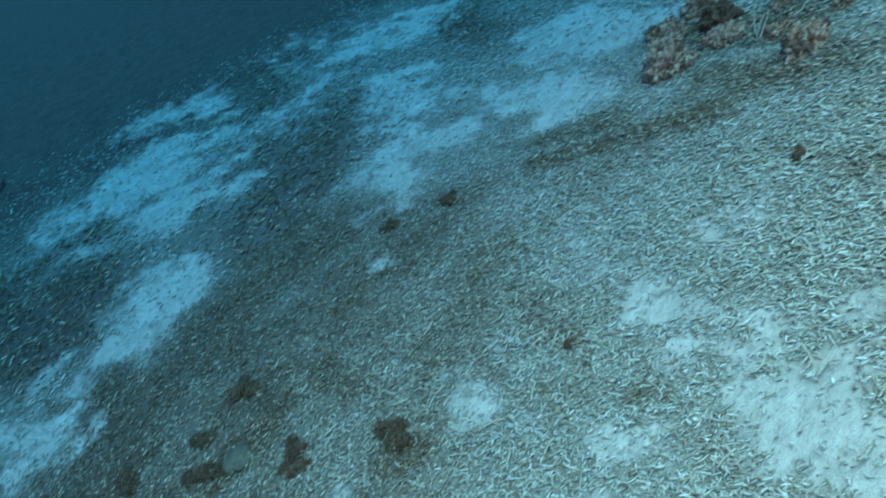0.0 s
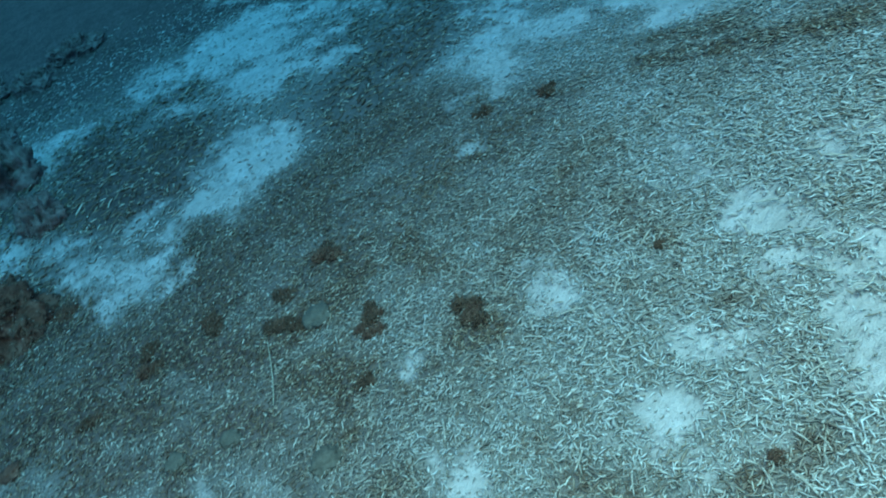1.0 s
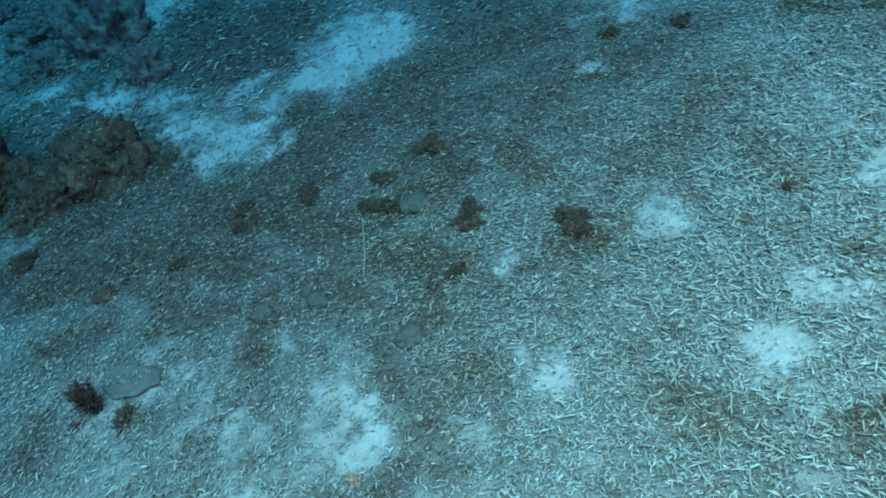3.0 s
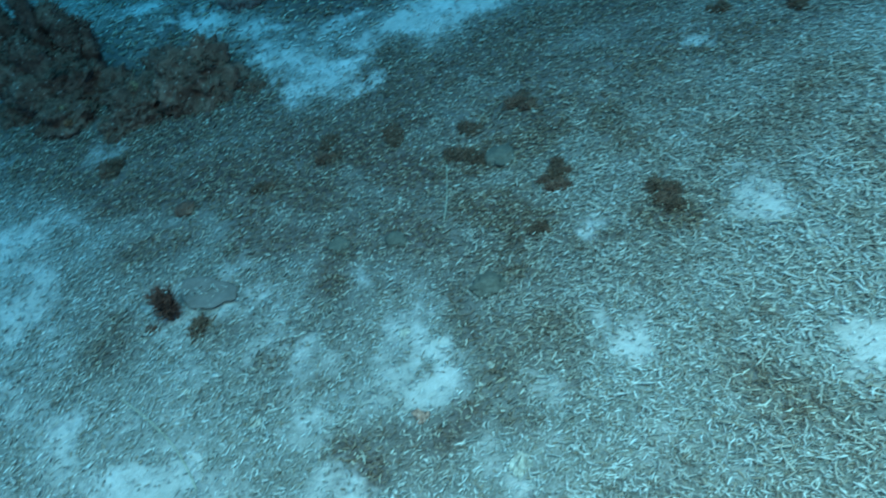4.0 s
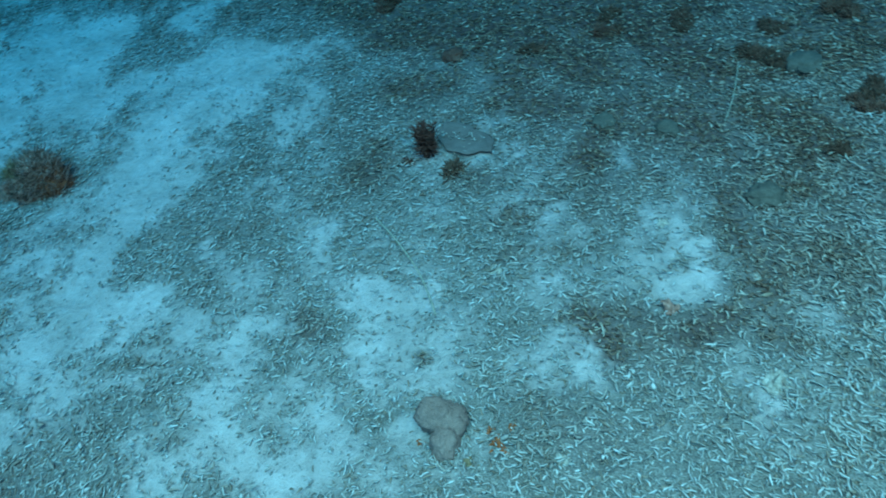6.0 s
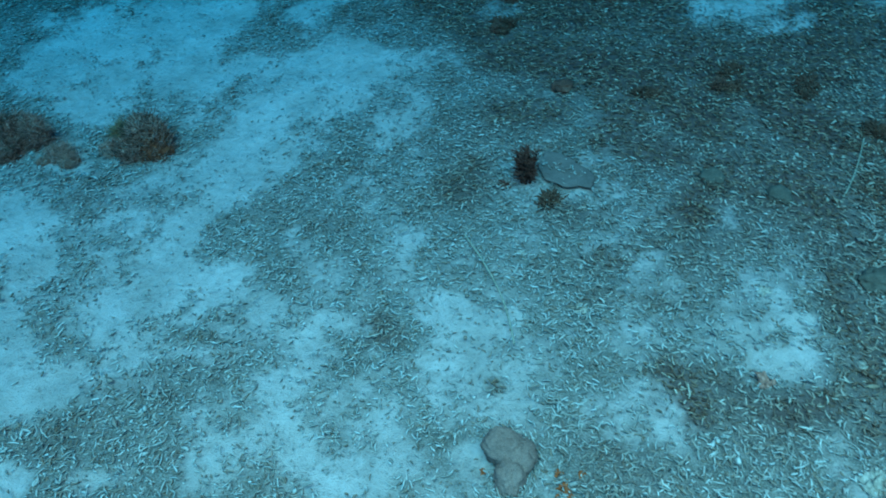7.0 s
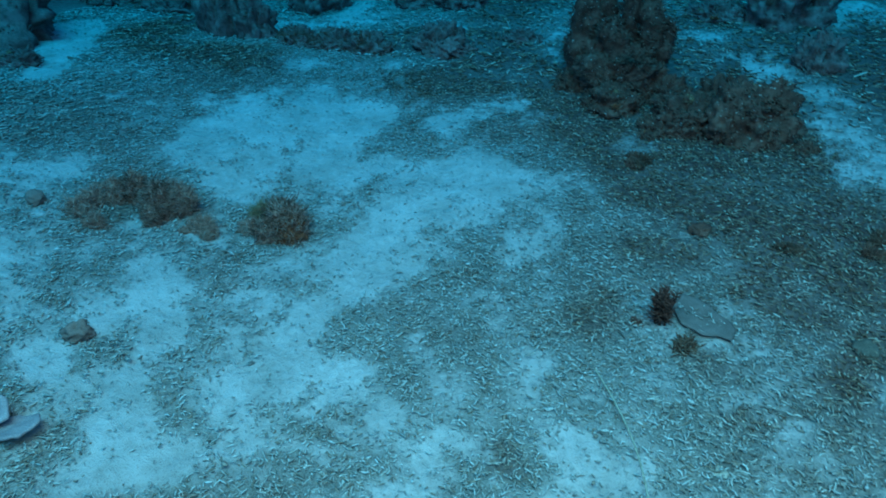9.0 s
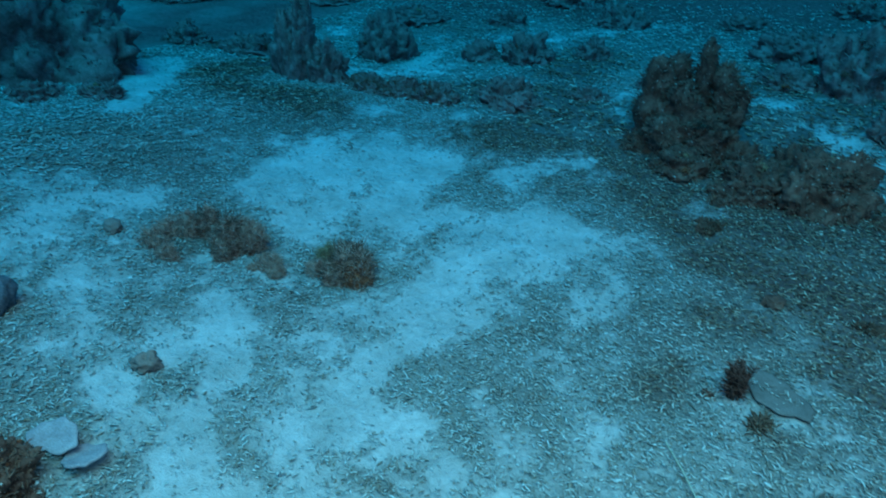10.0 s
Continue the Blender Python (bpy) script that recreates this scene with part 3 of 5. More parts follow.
algae(0.09, 5.48, 0.54, 4.75, 0.35, 0.95)
algae(0.50, 3.82, 0.31, 4.10, 0.23, 0.85)
algae(0.48, 6.21, 0.76, 5.64, 0.34, 0.85)
algae(0.34, 7.42, 0.92, 7.11, 0.24, 0.60)
algae(-1.04, 6.47, -0.56, 6.12, 0.31, 0.70)
algae(0.19, 3.94, -0.10, 4.32, 0.23, 0.70)
algae(-2.57, 4.64, -2.80, 4.12, 0.19, 0.24)
algae(0.59, 3.08, 0.57, 2.66, 0.12, 0.56)
algae(-0.41, 2.02, -0.27, 1.75, 0.11, 0.75)
algae(0.43, 1.99, 0.22, 1.85, 0.12, 0.75)
algae(-0.74, 3.16, -0.97, 3.04, 0.13, 0.45)
algae(-5.30, 2.55, -4.94, 2.76, 0.11, 0.28)
algae(-5.16, 1.84, -5.15, 1.71, 0.09, 0.20)
algae(-3.27, 1.63, -3.51, 1.65, 0.10, 0.20)
algae(-3.55, 1.04, -3.83, 1.13, 0.09, 0.20)
algae(-3.87, 0.74, -3.88, 0.55, 0.09, 0.20)
algae(-2.36, 1.90, -2.47, 1.97, 0.09, 0.60)
algae(-2.63, 3.21, -2.54, 3.39, 0.12, 0.16)
algae(-2.68, 2.36, -2.90, 2.54, 0.09, 0.16)
algae(-4.03, 0.45, -4.00, 0.55, 0.09, 0.28)
algae(-3.08, 0.68, -3.22, 0.71, 0.06, 0.24)
algae(-1.52, 1.71, -1.54, 1.69, 0.05, 0.70)
algae(-3.26, 2.10, -3.15, 2.46, 0.10, 0.14)
algae(-3.73, 3.65, -3.28, 3.64, 0.14, 0.16)
algae(-2.48, 5.64, -2.18, 5.89, 0.25, 0.90)
algae(-1.69, 5.70, -0.92, 5.40, 0.34, 0.95)
algae(-0.67, 5.87, -0.27, 5.46, 0.32, 0.95)
algae(-1.52, 7.21, -0.85, 6.96, 0.35, 1.00)
algae(-3.18, 6.75, -4.19, 7.53, 0.36, 0.80)
algae(-4.83, 7.48, -5.56, 6.88, 0.33, 0.75)
algae(-5.30, 5.78, -5.71, 6.24, 0.13, 0.20)
algae(-8.21, 4.69, -8.62, 4.40, 0.30, 0.32)
algae(-8.83, 3.79, -8.09, 3.91, 0.31, 0.30)
algae(-8.86, 5.86, -7.82, 5.69, 0.37, 0.36)
algae(-10.65, 6.69, -10.60, 7.62, 0.51, 0.90)
algae(-7.39, 8.06, -6.37, 8.41, 0.25, 0.80)
algae(-5.17, 8.70, -5.97, 9.42, 0.35, 0.80)
algae(-9.30, 3.86, -9.70, 3.85, 0.26, 0.28)
algae(-3.47, 5.94, -3.16, 5.44, 0.17, 0.24)
algae(-2.96, 4.08, -2.64, 4.60, 0.17, 0.24)
algae(-2.24, 3.99, -2.31, 3.55, 0.17, 0.60)
algae(-1.05, 4.50, -0.60, 4.32, 0.25, 0.80)
algae(-0.23, 4.27, -0.37, 3.67, 0.19, 0.80)
algae(-3.17, 2.94, -3.45, 2.88, 0.14, 0.22)
algae(-5.03, 2.45, -5.37, 2.49, 0.16, 0.28)
algae(-5.46, 2.73, -5.86, 2.67, 0.15, 0.24)
algae(-6.74, 2.98, -6.68, 2.47, 0.21, 0.36)
algae(-5.59, 3.45, -5.34, 3.39, 0.16, 0.36)
algae(-3.37, 2.19, -3.11, 2.07, 0.11, 0.16)
algae(-4.17, 1.27, -3.96, 0.94, 0.11, 0.22)
algae(-3.81, 1.08, -3.85, 0.91, 0.08, 0.20)
algae(-5.09, 0.55, -4.99, 0.67, 0.09, 0.24)
algae(-5.75, 4.33, -5.06, 4.38, 0.09, 0.24)
algae(-1.34, 3.50, -1.02, 3.52, 0.15, 0.50)
algae(-5.67, 1.31, -5.65, 1.40, 0.06, 0.24)
algae(-6.13, 1.45, -6.06, 1.59, 0.10, 0.16)
algae(-3.69, 6.98, -1.50, 5.89, 0.68, 0.60)
algae(-1.18, 5.49, -0.42, 4.90, 0.59, 0.60)
algae(-6.07, 6.84, -4.33, 7.67, 0.42, 0.50)
algae(-1.45, 10.90, -1.91, 8.50, 0.49, 0.80)
algae(-0.66, 10.06, -0.36, 9.18, 0.37, 0.80)
algae(-2.73, 11.15, -1.50, 11.50, 0.42, 0.70)
algae(-9.16, 3.75, -9.00, 3.93, 0.29, 0.20)
algae(-2.10, 3.82, -2.78, 4.34, 0.26, 0.30)
algae(-0.99, 3.93, -0.36, 3.26, 0.34, 0.40)
algae(-2.17, 5.67, -1.37, 5.55, 0.31, 0.90)
algae(-3.52, 6.70, -2.49, 5.85, 0.33, 0.80)
algae(-1.05, 4.84, -0.93, 5.40, 0.25, 0.80)
algae(-2.65, 4.45, -3.29, 4.66, 0.19, 0.26)
algae(-2.21, 4.71, -1.73, 4.82, 0.21, 0.70)
algae(-5.76, 7.29, -5.21, 8.42, 0.35, 0.80)
algae(-9.95, 6.22, -8.25, 6.35, 0.44, 0.85)
algae(-7.07, 8.97, -6.49, 8.48, 0.31, 0.80)
algae(-8.65, 2.86, -7.92, 3.96, 0.22, 0.30)
algae(-9.69, 3.05, -9.26, 3.78, 0.29, 0.34)
algae(-5.21, 2.63, -5.27, 2.27, 0.14, 0.28)
algae(-3.07, 3.46, -2.71, 3.30, 0.13, 0.16)
algae(-5.66, 2.68, -5.74, 2.48, 0.11, 0.20)
algae(-7.92, 5.30, -7.57, 5.68, 0.13, 0.32)
algae(-8.71, 8.02, -8.14, 8.19, 0.13, 0.70)
algae(-7.78, 8.33, -7.32, 8.47, 0.18, 0.80)
algae(-12.37, 4.62, -12.74, 5.22, 0.33, 0.32)
algae(-12.76, 9.23, -12.57, 8.61, 0.37, 0.80)
algae(-14.30, 8.93, -12.92, 8.08, 0.35, 0.60)
algae(-6.02, 11.66, -6.07, 10.45, 0.44, 0.80)
algae(-2.87, 11.74, -2.02, 11.80, 0.38, 0.80)
algae(-3.82, 6.56, -4.24, 6.17, 0.20, 0.50)
algae(-3.70, 3.22, -3.49, 3.02, 0.10, 0.18)


def sandy(x, y):
    """How bare the sand lies: the patches, broken up into ragged islands of rubble."""
    grown = np.clip(strokes(x, y, ALGAE, 0.7), 0, 1)
    raw = strokes(x, y, SAND, 0.9) * np.clip((18 - y) / 4, 0, 1) * np.clip((x + 16) / 3, 0, 1) * np.clip((14 - x) / 4, 0, 1)
    raw = raw * (1 - 0.65 * grown)
    streak = fbm(x * 3.0 + y * 0.9, y * 2.2 - x * 0.6, 5, 63) - 0.5
    streak = streak + 0.6 * (fbm(x * 8, y * 8, 3, 64) - 0.5)
    k = np.clip((raw + 1.05 * streak - 0.02) / 0.95, 0, 1) * np.clip(raw * 5, 0, 1)
    return k * k * (3 - 2 * k)


def height(x, y):
    x, y = np.asarray(x, float), np.asarray(y, float)
    return slope(x, y) + 0.10 * (fbm(x * 0.9, y * 0.9, 3, 11) - 0.5) + 0.035 * (fbm(x * 4, y * 4, 3, 21) - 0.5)


def ground_at(x, y):
    return float(height(np.array([x]), np.array([y]))[0])


# ---- materials ----
def nodes_of(name):
    m = bpy.data.materials.new(name)
    m.use_nodes = True
    n, l = m.node_tree.nodes, m.node_tree.links
    return m, n, l, n["Principled BSDF"]


def ramp(n, stops):
    r = n.new("ShaderNodeValToRGB")
    while len(r.color_ramp.elements) < len(stops):
        r.color_ramp.elements.new(0.5)
    for e, (p, c) in zip(r.color_ramp.elements, stops):
        e.position, e.color = p, (*c, 1)
    return r


def noise_tex(n, l, scale, detail=5.0, rough=0.6, coords="Object"):
    tc = n.new("ShaderNodeTexCoord")
    t = n.new("ShaderNodeTexNoise")
    t.inputs["Scale"].default_value, t.inputs["Detail"].default_value, t.inputs["Roughness"].default_value = scale, detail, rough
    l.new(tc.outputs[coords], t.inputs["Vector"])
    return t


def mix(n, l, kind, fac, a, b):
    m = n.new("ShaderNodeMixRGB")
    m.blend_type = kind
    for sock, v in (("Fac", fac), ("Color1", a), ("Color2", b)):
        if isinstance(v, (int, float)):
            m.inputs[sock].default_value = v
        elif isinstance(v, tuple):
            m.inputs[sock].default_value = (*v, 1)
        else:
            l.new(v, m.inputs[sock])
    return m.outputs["Color"]


def bump(n, l, bsdf, source, strength, distance):
    b = n.new("ShaderNodeBump")
    b.inputs["Strength"].default_value, b.inputs["Distance"].default_value = strength, distance
    l.new(source, b.inputs["Height"])
    l.new(b.outputs["Normal"], bsdf.inputs["Normal"])


def mat_seabed():
    m, n, l, p = nodes_of("sand_and_coral_grit")
    at = n.new("ShaderNodeAttribute")
    at.attribute_name = "sand"
    al = n.new("ShaderNodeAttribute")
    al.attribute_name = "algae"
    fine, mid, big = noise_tex(n, l, 90), noise_tex(n, l, 14), noise_tex(n, l, 2.2)
    grit = ramp(n, [(0.30, (0.075, 0.073, 0.064)), (0.48, (0.14, 0.14, 0.127)), (0.66, (0.24, 0.244, 0.227))])
    l.new(fine.outputs["Fac"], grit.inputs["Fac"])
    brown = ramp(n, [(0.35, (0.05, 0.031, 0.028)), (0.6, (0.10, 0.074, 0.067))])
    l.new(mid.outputs["Fac"], brown.inputs["Fac"])
    bed = mix(n, l, "MIX", al.outputs["Fac"], grit.outputs["Color"], brown.outputs["Color"])
    white = ramp(n, [(0.25, (0.285, 0.272, 0.252)), (0.55, (0.35, 0.34, 0.322)), (0.8, (0.40, 0.39, 0.372))])
    l.new(mid.outputs["Fac"], white.inputs["Fac"])
    speck = ramp(n, [(0.30, (0.45, 0.42, 0.38)), (0.42, (1, 1, 1))])
    l.new(fine.outputs["Fac"], speck.inputs["Fac"])
    white_c = mix(n, l, "MULTIPLY", 0.85, white.outputs["Color"], speck.outputs["Color"])
    edge = n.new("ShaderNodeMath")
    edge.operation = "ADD"
    l.new(at.outputs["Fac"], edge.inputs[0])
    off = n.new("ShaderNodeMath")
    off.operation = "MULTIPLY_ADD"
    off.inputs[1].default_value, off.inputs[2].default_value = 0.7, -0.35
    l.new(mid.outputs["Fac"], off.inputs[0])
    l.new(off.outputs[0], edge.inputs[1])
    cover = ramp(n, [(0.08, (0, 0, 0)), (0.72, (1, 1, 1))])
    l.new(edge.outputs[0], cover.inputs["Fac"])
    stain = ramp(n, [(0.35, (0.72, 0.72, 0.70)), (0.65, (1, 1, 1))])
    l.new(big.outputs["Fac"], stain.inputs["Fac"])
    col = mix(n, l, "MIX", cover.outputs["Color"], bed, white_c)
    l.new(mix(n, l, "MULTIPLY", 1.0, col, stain.outputs["Color"]), p.inputs["Base Color"])
    p.inputs["Roughness"].default_value = 0.95
    p.inputs["Specular IOR Level"].default_value = 0.1
    lumps = n.new("ShaderNodeMath")
    lumps.operation = "MULTIPLY_ADD"
    lumps.inputs[1].default_value = 2.2
    l.new(mid.outputs["Fac"], lumps.inputs[0])
    l.new(fine.outputs["Fac"], lumps.inputs[2])
    bump(n, l, p, lumps.outputs[0], 0.7, 0.03)
    return m


def mat_rubble():
    m, n, l, p = nodes_of("dead_coral_rubble")
    g = n.new("ShaderNodeNewGeometry")
    al = n.new("ShaderNodeAttribute")
    al.attribute_name = "algae"
    pale = ramp(n, [(0.0, (0.13, 0.13, 0.115)), (0.12, (0.19, 0.155, 0.12)), (0.28, (0.205, 0.205, 0.185)), (0.6, (0.275, 0.285, 0.265)), (0.85, (0.335, 0.352, 0.332)), (1.0, (0.39, 0.41, 0.39))])
    l.new(g.outputs["Random Per Island"], pale.inputs["Fac"])
    dark = ramp(n, [(0.0, (0.06, 0.036, 0.025)), (0.5, (0.125, 0.088, 0.062)), (0.82, (0.20, 0.165, 0.12)), (1.0, (0.37, 0.36, 0.30))])
    l.new(g.outputs["Random Per Island"], dark.inputs["Fac"])
    c = mix(n, l, "MIX", al.outputs["Fac"], pale.outputs["Color"], dark.outputs["Color"])
    film_n = noise_tex(n, l, 30)
    film_r = ramp(n, [(0.35, (0.58, 0.55, 0.5)), (0.6, (1, 1, 1))])
    l.new(film_n.outputs["Fac"], film_r.inputs["Fac"])
    l.new(mix(n, l, "MULTIPLY", 0.8, c, film_r.outputs["Color"]), p.inputs["Base Color"])
    p.inputs["Roughness"].default_value = 0.9
    p.inputs["Specular IOR Level"].default_value = 0.15
    return m


def mat_growth(name, stops, scale, bump_scale=60, bump_mm=12, patch=None, specks=None):
    """Living or overgrown surfaces: colour stops over mottling at one scale, a second film over it, and fine relief."""
    m, n, l, p = nodes_of(name)
    a = noise_tex(n, l, scale)
    r = ramp(n, stops)
    l.new(a.outputs["Fac"], r.inputs["Fac"])
    b = noise_tex(n, l, bump_scale)
    film_r = ramp(n, [(0.35, (0.5, 0.48, 0.45)), (0.62, (1.0, 1.0, 1.0))])
    l.new(b.outputs["Fac"], film_r.inputs["Fac"])
    c = mix(n, l, "MULTIPLY", 0.8, r.outputs["Color"], film_r.outputs["Color"])
    if patch:
        q = noise_tex(n, l, scale * 0.45)
        qr = ramp(n, [(0.54, (0, 0, 0)), (0.62, (1, 1, 1))])
        l.new(q.outputs["Fac"], qr.inputs["Fac"])
        c = mix(n, l, "MIX", qr.outputs["Color"], c, patch)
    if specks:
        q = noise_tex(n, l, 26, 2.0)
        qr = ramp(n, [(0.66, (0, 0, 0)), (0.70, (1, 1, 1))])
        l.new(q.outputs["Fac"], qr.inputs["Fac"])
        c = mix(n, l, "MIX", qr.outputs["Color"], c, specks)
    l.new(c, p.inputs["Base Color"])
    p.inputs["Roughness"].default_value = 0.9
    p.inputs["Specular IOR Level"].default_value = 0.12
    bump(n, l, p, b.outputs["Fac"], 0.8, bump_mm / 1000)
    return m


SEABED = mat_seabed()
RUBBLE = mat_rubble()
ROCK = mat_growth("overgrown_reef_rock", [(0.3, (0.054, 0.027, 0.02)), (0.5, (0.083, 0.043, 0.031)), (0.7, (0.13, 0.07, 0.05))], 9, patch=(0.11, 0.063, 0.046), specks=(0.26, 0.24, 0.21))
# Rock made greyer and lighter for far mounds: water haze put into the colour.
HAZED_ROCK = mat_growth("hazed_far_rock", [(0.3, (0.085, 0.055, 0.05)), (0.5, (0.125, 0.09, 0.08)), (0.7, (0.18, 0.14, 0.125))], 7, patch=(0.15, 0.11, 0.10))
# Reddish brown, lightened to carry the haze that lies over the thickets.
HEAD = mat_growth("hazed_reddish_brown_coral", [(0.3, (0.18, 0.10, 0.078)), (0.5, (0.27, 0.16, 0.125)), (0.7, (0.37, 0.24, 0.19))], 16, patch=(0.27, 0.20, 0.16), specks=(0.40, 0.37, 0.33))
BROWN = mat_growth("brown_algae", [(0.3, (0.075, 0.04, 0.03)), (0.55, (0.125, 0.07, 0.05)), (0.75, (0.18, 0.108, 0.075))], 18)
RUST = mat_growth("rusty_coral_growth", [(0.3, (0.12, 0.045, 0.025)), (0.7, (0.26, 0.10, 0.05))], 22)
BLACK = mat_growth("black_fronds", [(0.3, (0.05, 0.022, 0.017)), (0.7, (0.125, 0.06, 0.045))], 25)
ALGA = mat_growth("dark_brown_algae", [(0.3, (0.05, 0.03, 0.021)), (0.55, (0.095, 0.058, 0.04)), (0.75, (0.15, 0.095, 0.064))], 20, specks=(0.26, 0.26, 0.23))
GREY = mat_growth("pale_grey_coral_plate", [(0.3, (0.08, 0.07, 0.063)), (0.7, (0.13, 0.115, 0.104))], 9, 120, 4)
LOBE = mat_growth("smooth_grey_brown_coral", [(0.3, (0.13, 0.094, 0.08)), (0.7, (0.20, 0.15, 0.128))], 8, 160, 3)
ORANGE = mat_growth("orange_sponge", [(0.3, (0.20, 0.06, 0.022)), (0.7, (0.33, 0.11, 0.045))], 20)
TAN = mat_growth("tan_sponge", [(0.3, (0.14, 0.105, 0.06)), (0.7, (0.26, 0.20, 0.12))], 20)
BONE = mat_growth("bleached_coral_branch", [(0.3, (0.20, 0.185, 0.15)), (0.7, (0.38, 0.36, 0.31))], 22)
KNOB = mat_growth("grey_green_coral_knob", [(0.3, (0.058, 0.055, 0.044)), (0.7, (0.10, 0.094, 0.076))], 9, 120, 5)
BLUEGREY = mat_growth("blue_grey_coral", [(0.3, (0.06, 0.06, 0.07)), (0.7, (0.11, 0.105, 0.115))], 14)
PLATE = mat_growth("pale_lavender_coral_plate", [(0.3, (0.17, 0.15, 0.16)), (0.7, (0.25, 0.23, 0.235))], 10, 120, 3)
CORD = mat_growth("pale_whip", [(0.3, (0.20, 0.20, 0.155)), (0.7, (0.31, 0.31, 0.24))], 40)


# ---- mesh helpers ----
def mesh_from(name, verts, quads, material, attrs=None, smooth=True):
    me = bpy.data.meshes.new(name)
    nv, nf = len(verts), len(quads)
    me.vertices.add(nv)
    me.vertices.foreach_set("co", np.ascontiguousarray(verts, np.float32).ravel())
    k = quads.shape[1]
    me.loops.add(nf * k)
    me.loops.foreach_set("vertex_index", np.ascontiguousarray(quads, np.int32).ravel())
    me.polygons.add(nf)
    me.polygons.foreach_set("loop_start", np.arange(nf, dtype=np.int32) * k)
    me.polygons.foreach_set("use_smooth", np.full(nf, smooth))
    for key, values in (attrs or {}).items():
        me.attributes.new(key, "FLOAT", "POINT").data.foreach_set("value", np.ascontiguousarray(values, np.float32))
    me.update(calc_edges=True)
    me.validate()
    me.materials.append(material)
    return me


def part(name, bm, material, parent, label=""):
    me = bpy.data.meshes.new(name)
    bm.to_mesh(me)
    bm.free()
    for f in me.polygons:
        f.use_smooth = True
    me.materials.append(material)
    ob = new(name, me)
    ob.parent = parent
    return tagged(ob, label) if label else ob


def thing(name, x, y, label, category, sink=0.0, turn=0.0, group=""):
    ob = new(name)
    ob.matrix_world = pose(x, y, ground_at(x, y) - sink, 0, 0, turn)
    return tagged(ob, label, category, group)


def blob(bm, cx, cy, cz, rx, ry, rz, rough=0.25, scale=2.0, sub=4, seed=0):
    """A knobbly lump: a ball pushed in and out at two scales."""
    res = bmesh.ops.create_icosphere(bm, subdivisions=sub, radius=1.0)
    off = Vector((seed * 7.31, seed * 3.17, seed * 5.7))
    for v in res["verts"]:
        d = v.co.normalized()
        k = 1 + rough * noise.noise(d * scale + off) * 1.2 + rough * 0.55 * noise.noise(d * scale * 2.7 + off) + rough * 0.38 * noise.noise(d * scale * 6.5 + off) + rough * 0.2 * noise.noise(d * scale * 14 + off)
        v.co = Vector((cx + d.x * rx * k, cy + d.y * ry * k, cz + d.z * rz * k))


def branch(bm, a, b, ra, rb, bend=0.15, sides=5, rings=4, rng=random):
    """One tapered, slightly bent branch with a rounded tip."""
    a, b = Vector(a), Vector(b)
    axis = (b - a)
    side = axis.cross(Vector((rng.uniform(-1, 1), rng.uniform(-1, 1), rng.uniform(-1, 1)))).normalized()
    up = axis.normalized().cross(side)
    loops = []
    for i in range(rings + 1):
        s = i / rings
        c = a + axis * s + side * (bend * axis.length * 4 * s * (1 - s))
        r = ra + (rb - ra) * s
        if i == rings:
            r *= 0.6
        loops.append([bm.verts.new(c + (side * math.cos(2 * math.pi * k / sides) + up * math.sin(2 * math.pi * k / sides)) * r * rng.uniform(0.85, 1.15)) for k in range(sides)])
    for p, q in zip(loops, loops[1:]):
        for k in range(sides):
            bm.faces.new((p[k], p[(k + 1) % sides], q[(k + 1) % sides], q[k]))
    bm.faces.new(loops[-1])
    bm.faces.new(loops[0][::-1])


def column(bm, x, y, top, q, seed, sides=18, rings=16):
    """One knobbly upright column with a blunt crown."""
    off = Vector((seed * 3.1, seed * 1.7, 0))
    loops = []
    for i in range(rings + 1):
        f = i / rings
        cap = math.sqrt(max(0.0, 1 - max(0.0, (f - 0.82) / 0.18) ** 2)) if f < 1 else 0.12
        lean = noise.noise(Vector((f * 2.2, seed, 0.5))) * q * 0.7
        ring = []
        for k in range(sides):
            a = 2 * math.pi * k / sides
            at = Vector((math.cos(a) * 1.1, math.sin(a) * 1.1, f * top / q * 0.8)) + off
            r = q * cap * (1.12 - 0.25 * f) * (1 + 0.45 * noise.noise(at) + 0.3 * noise.noise(at * 2.4) + 0.15 * noise.noise(at * 5.5))
            ring.append(bm.verts.new((x + lean + math.cos(a) * r, y + math.sin(a) * r, top * f)))
        loops.append(ring)
    for p, r in zip(loops, loops[1:]):
        for k in range(sides):
            bm.faces.new((p[k], p[(k + 1) % sides], r[(k + 1) % sides], r[k]))
    bm.faces.new(loops[-1])


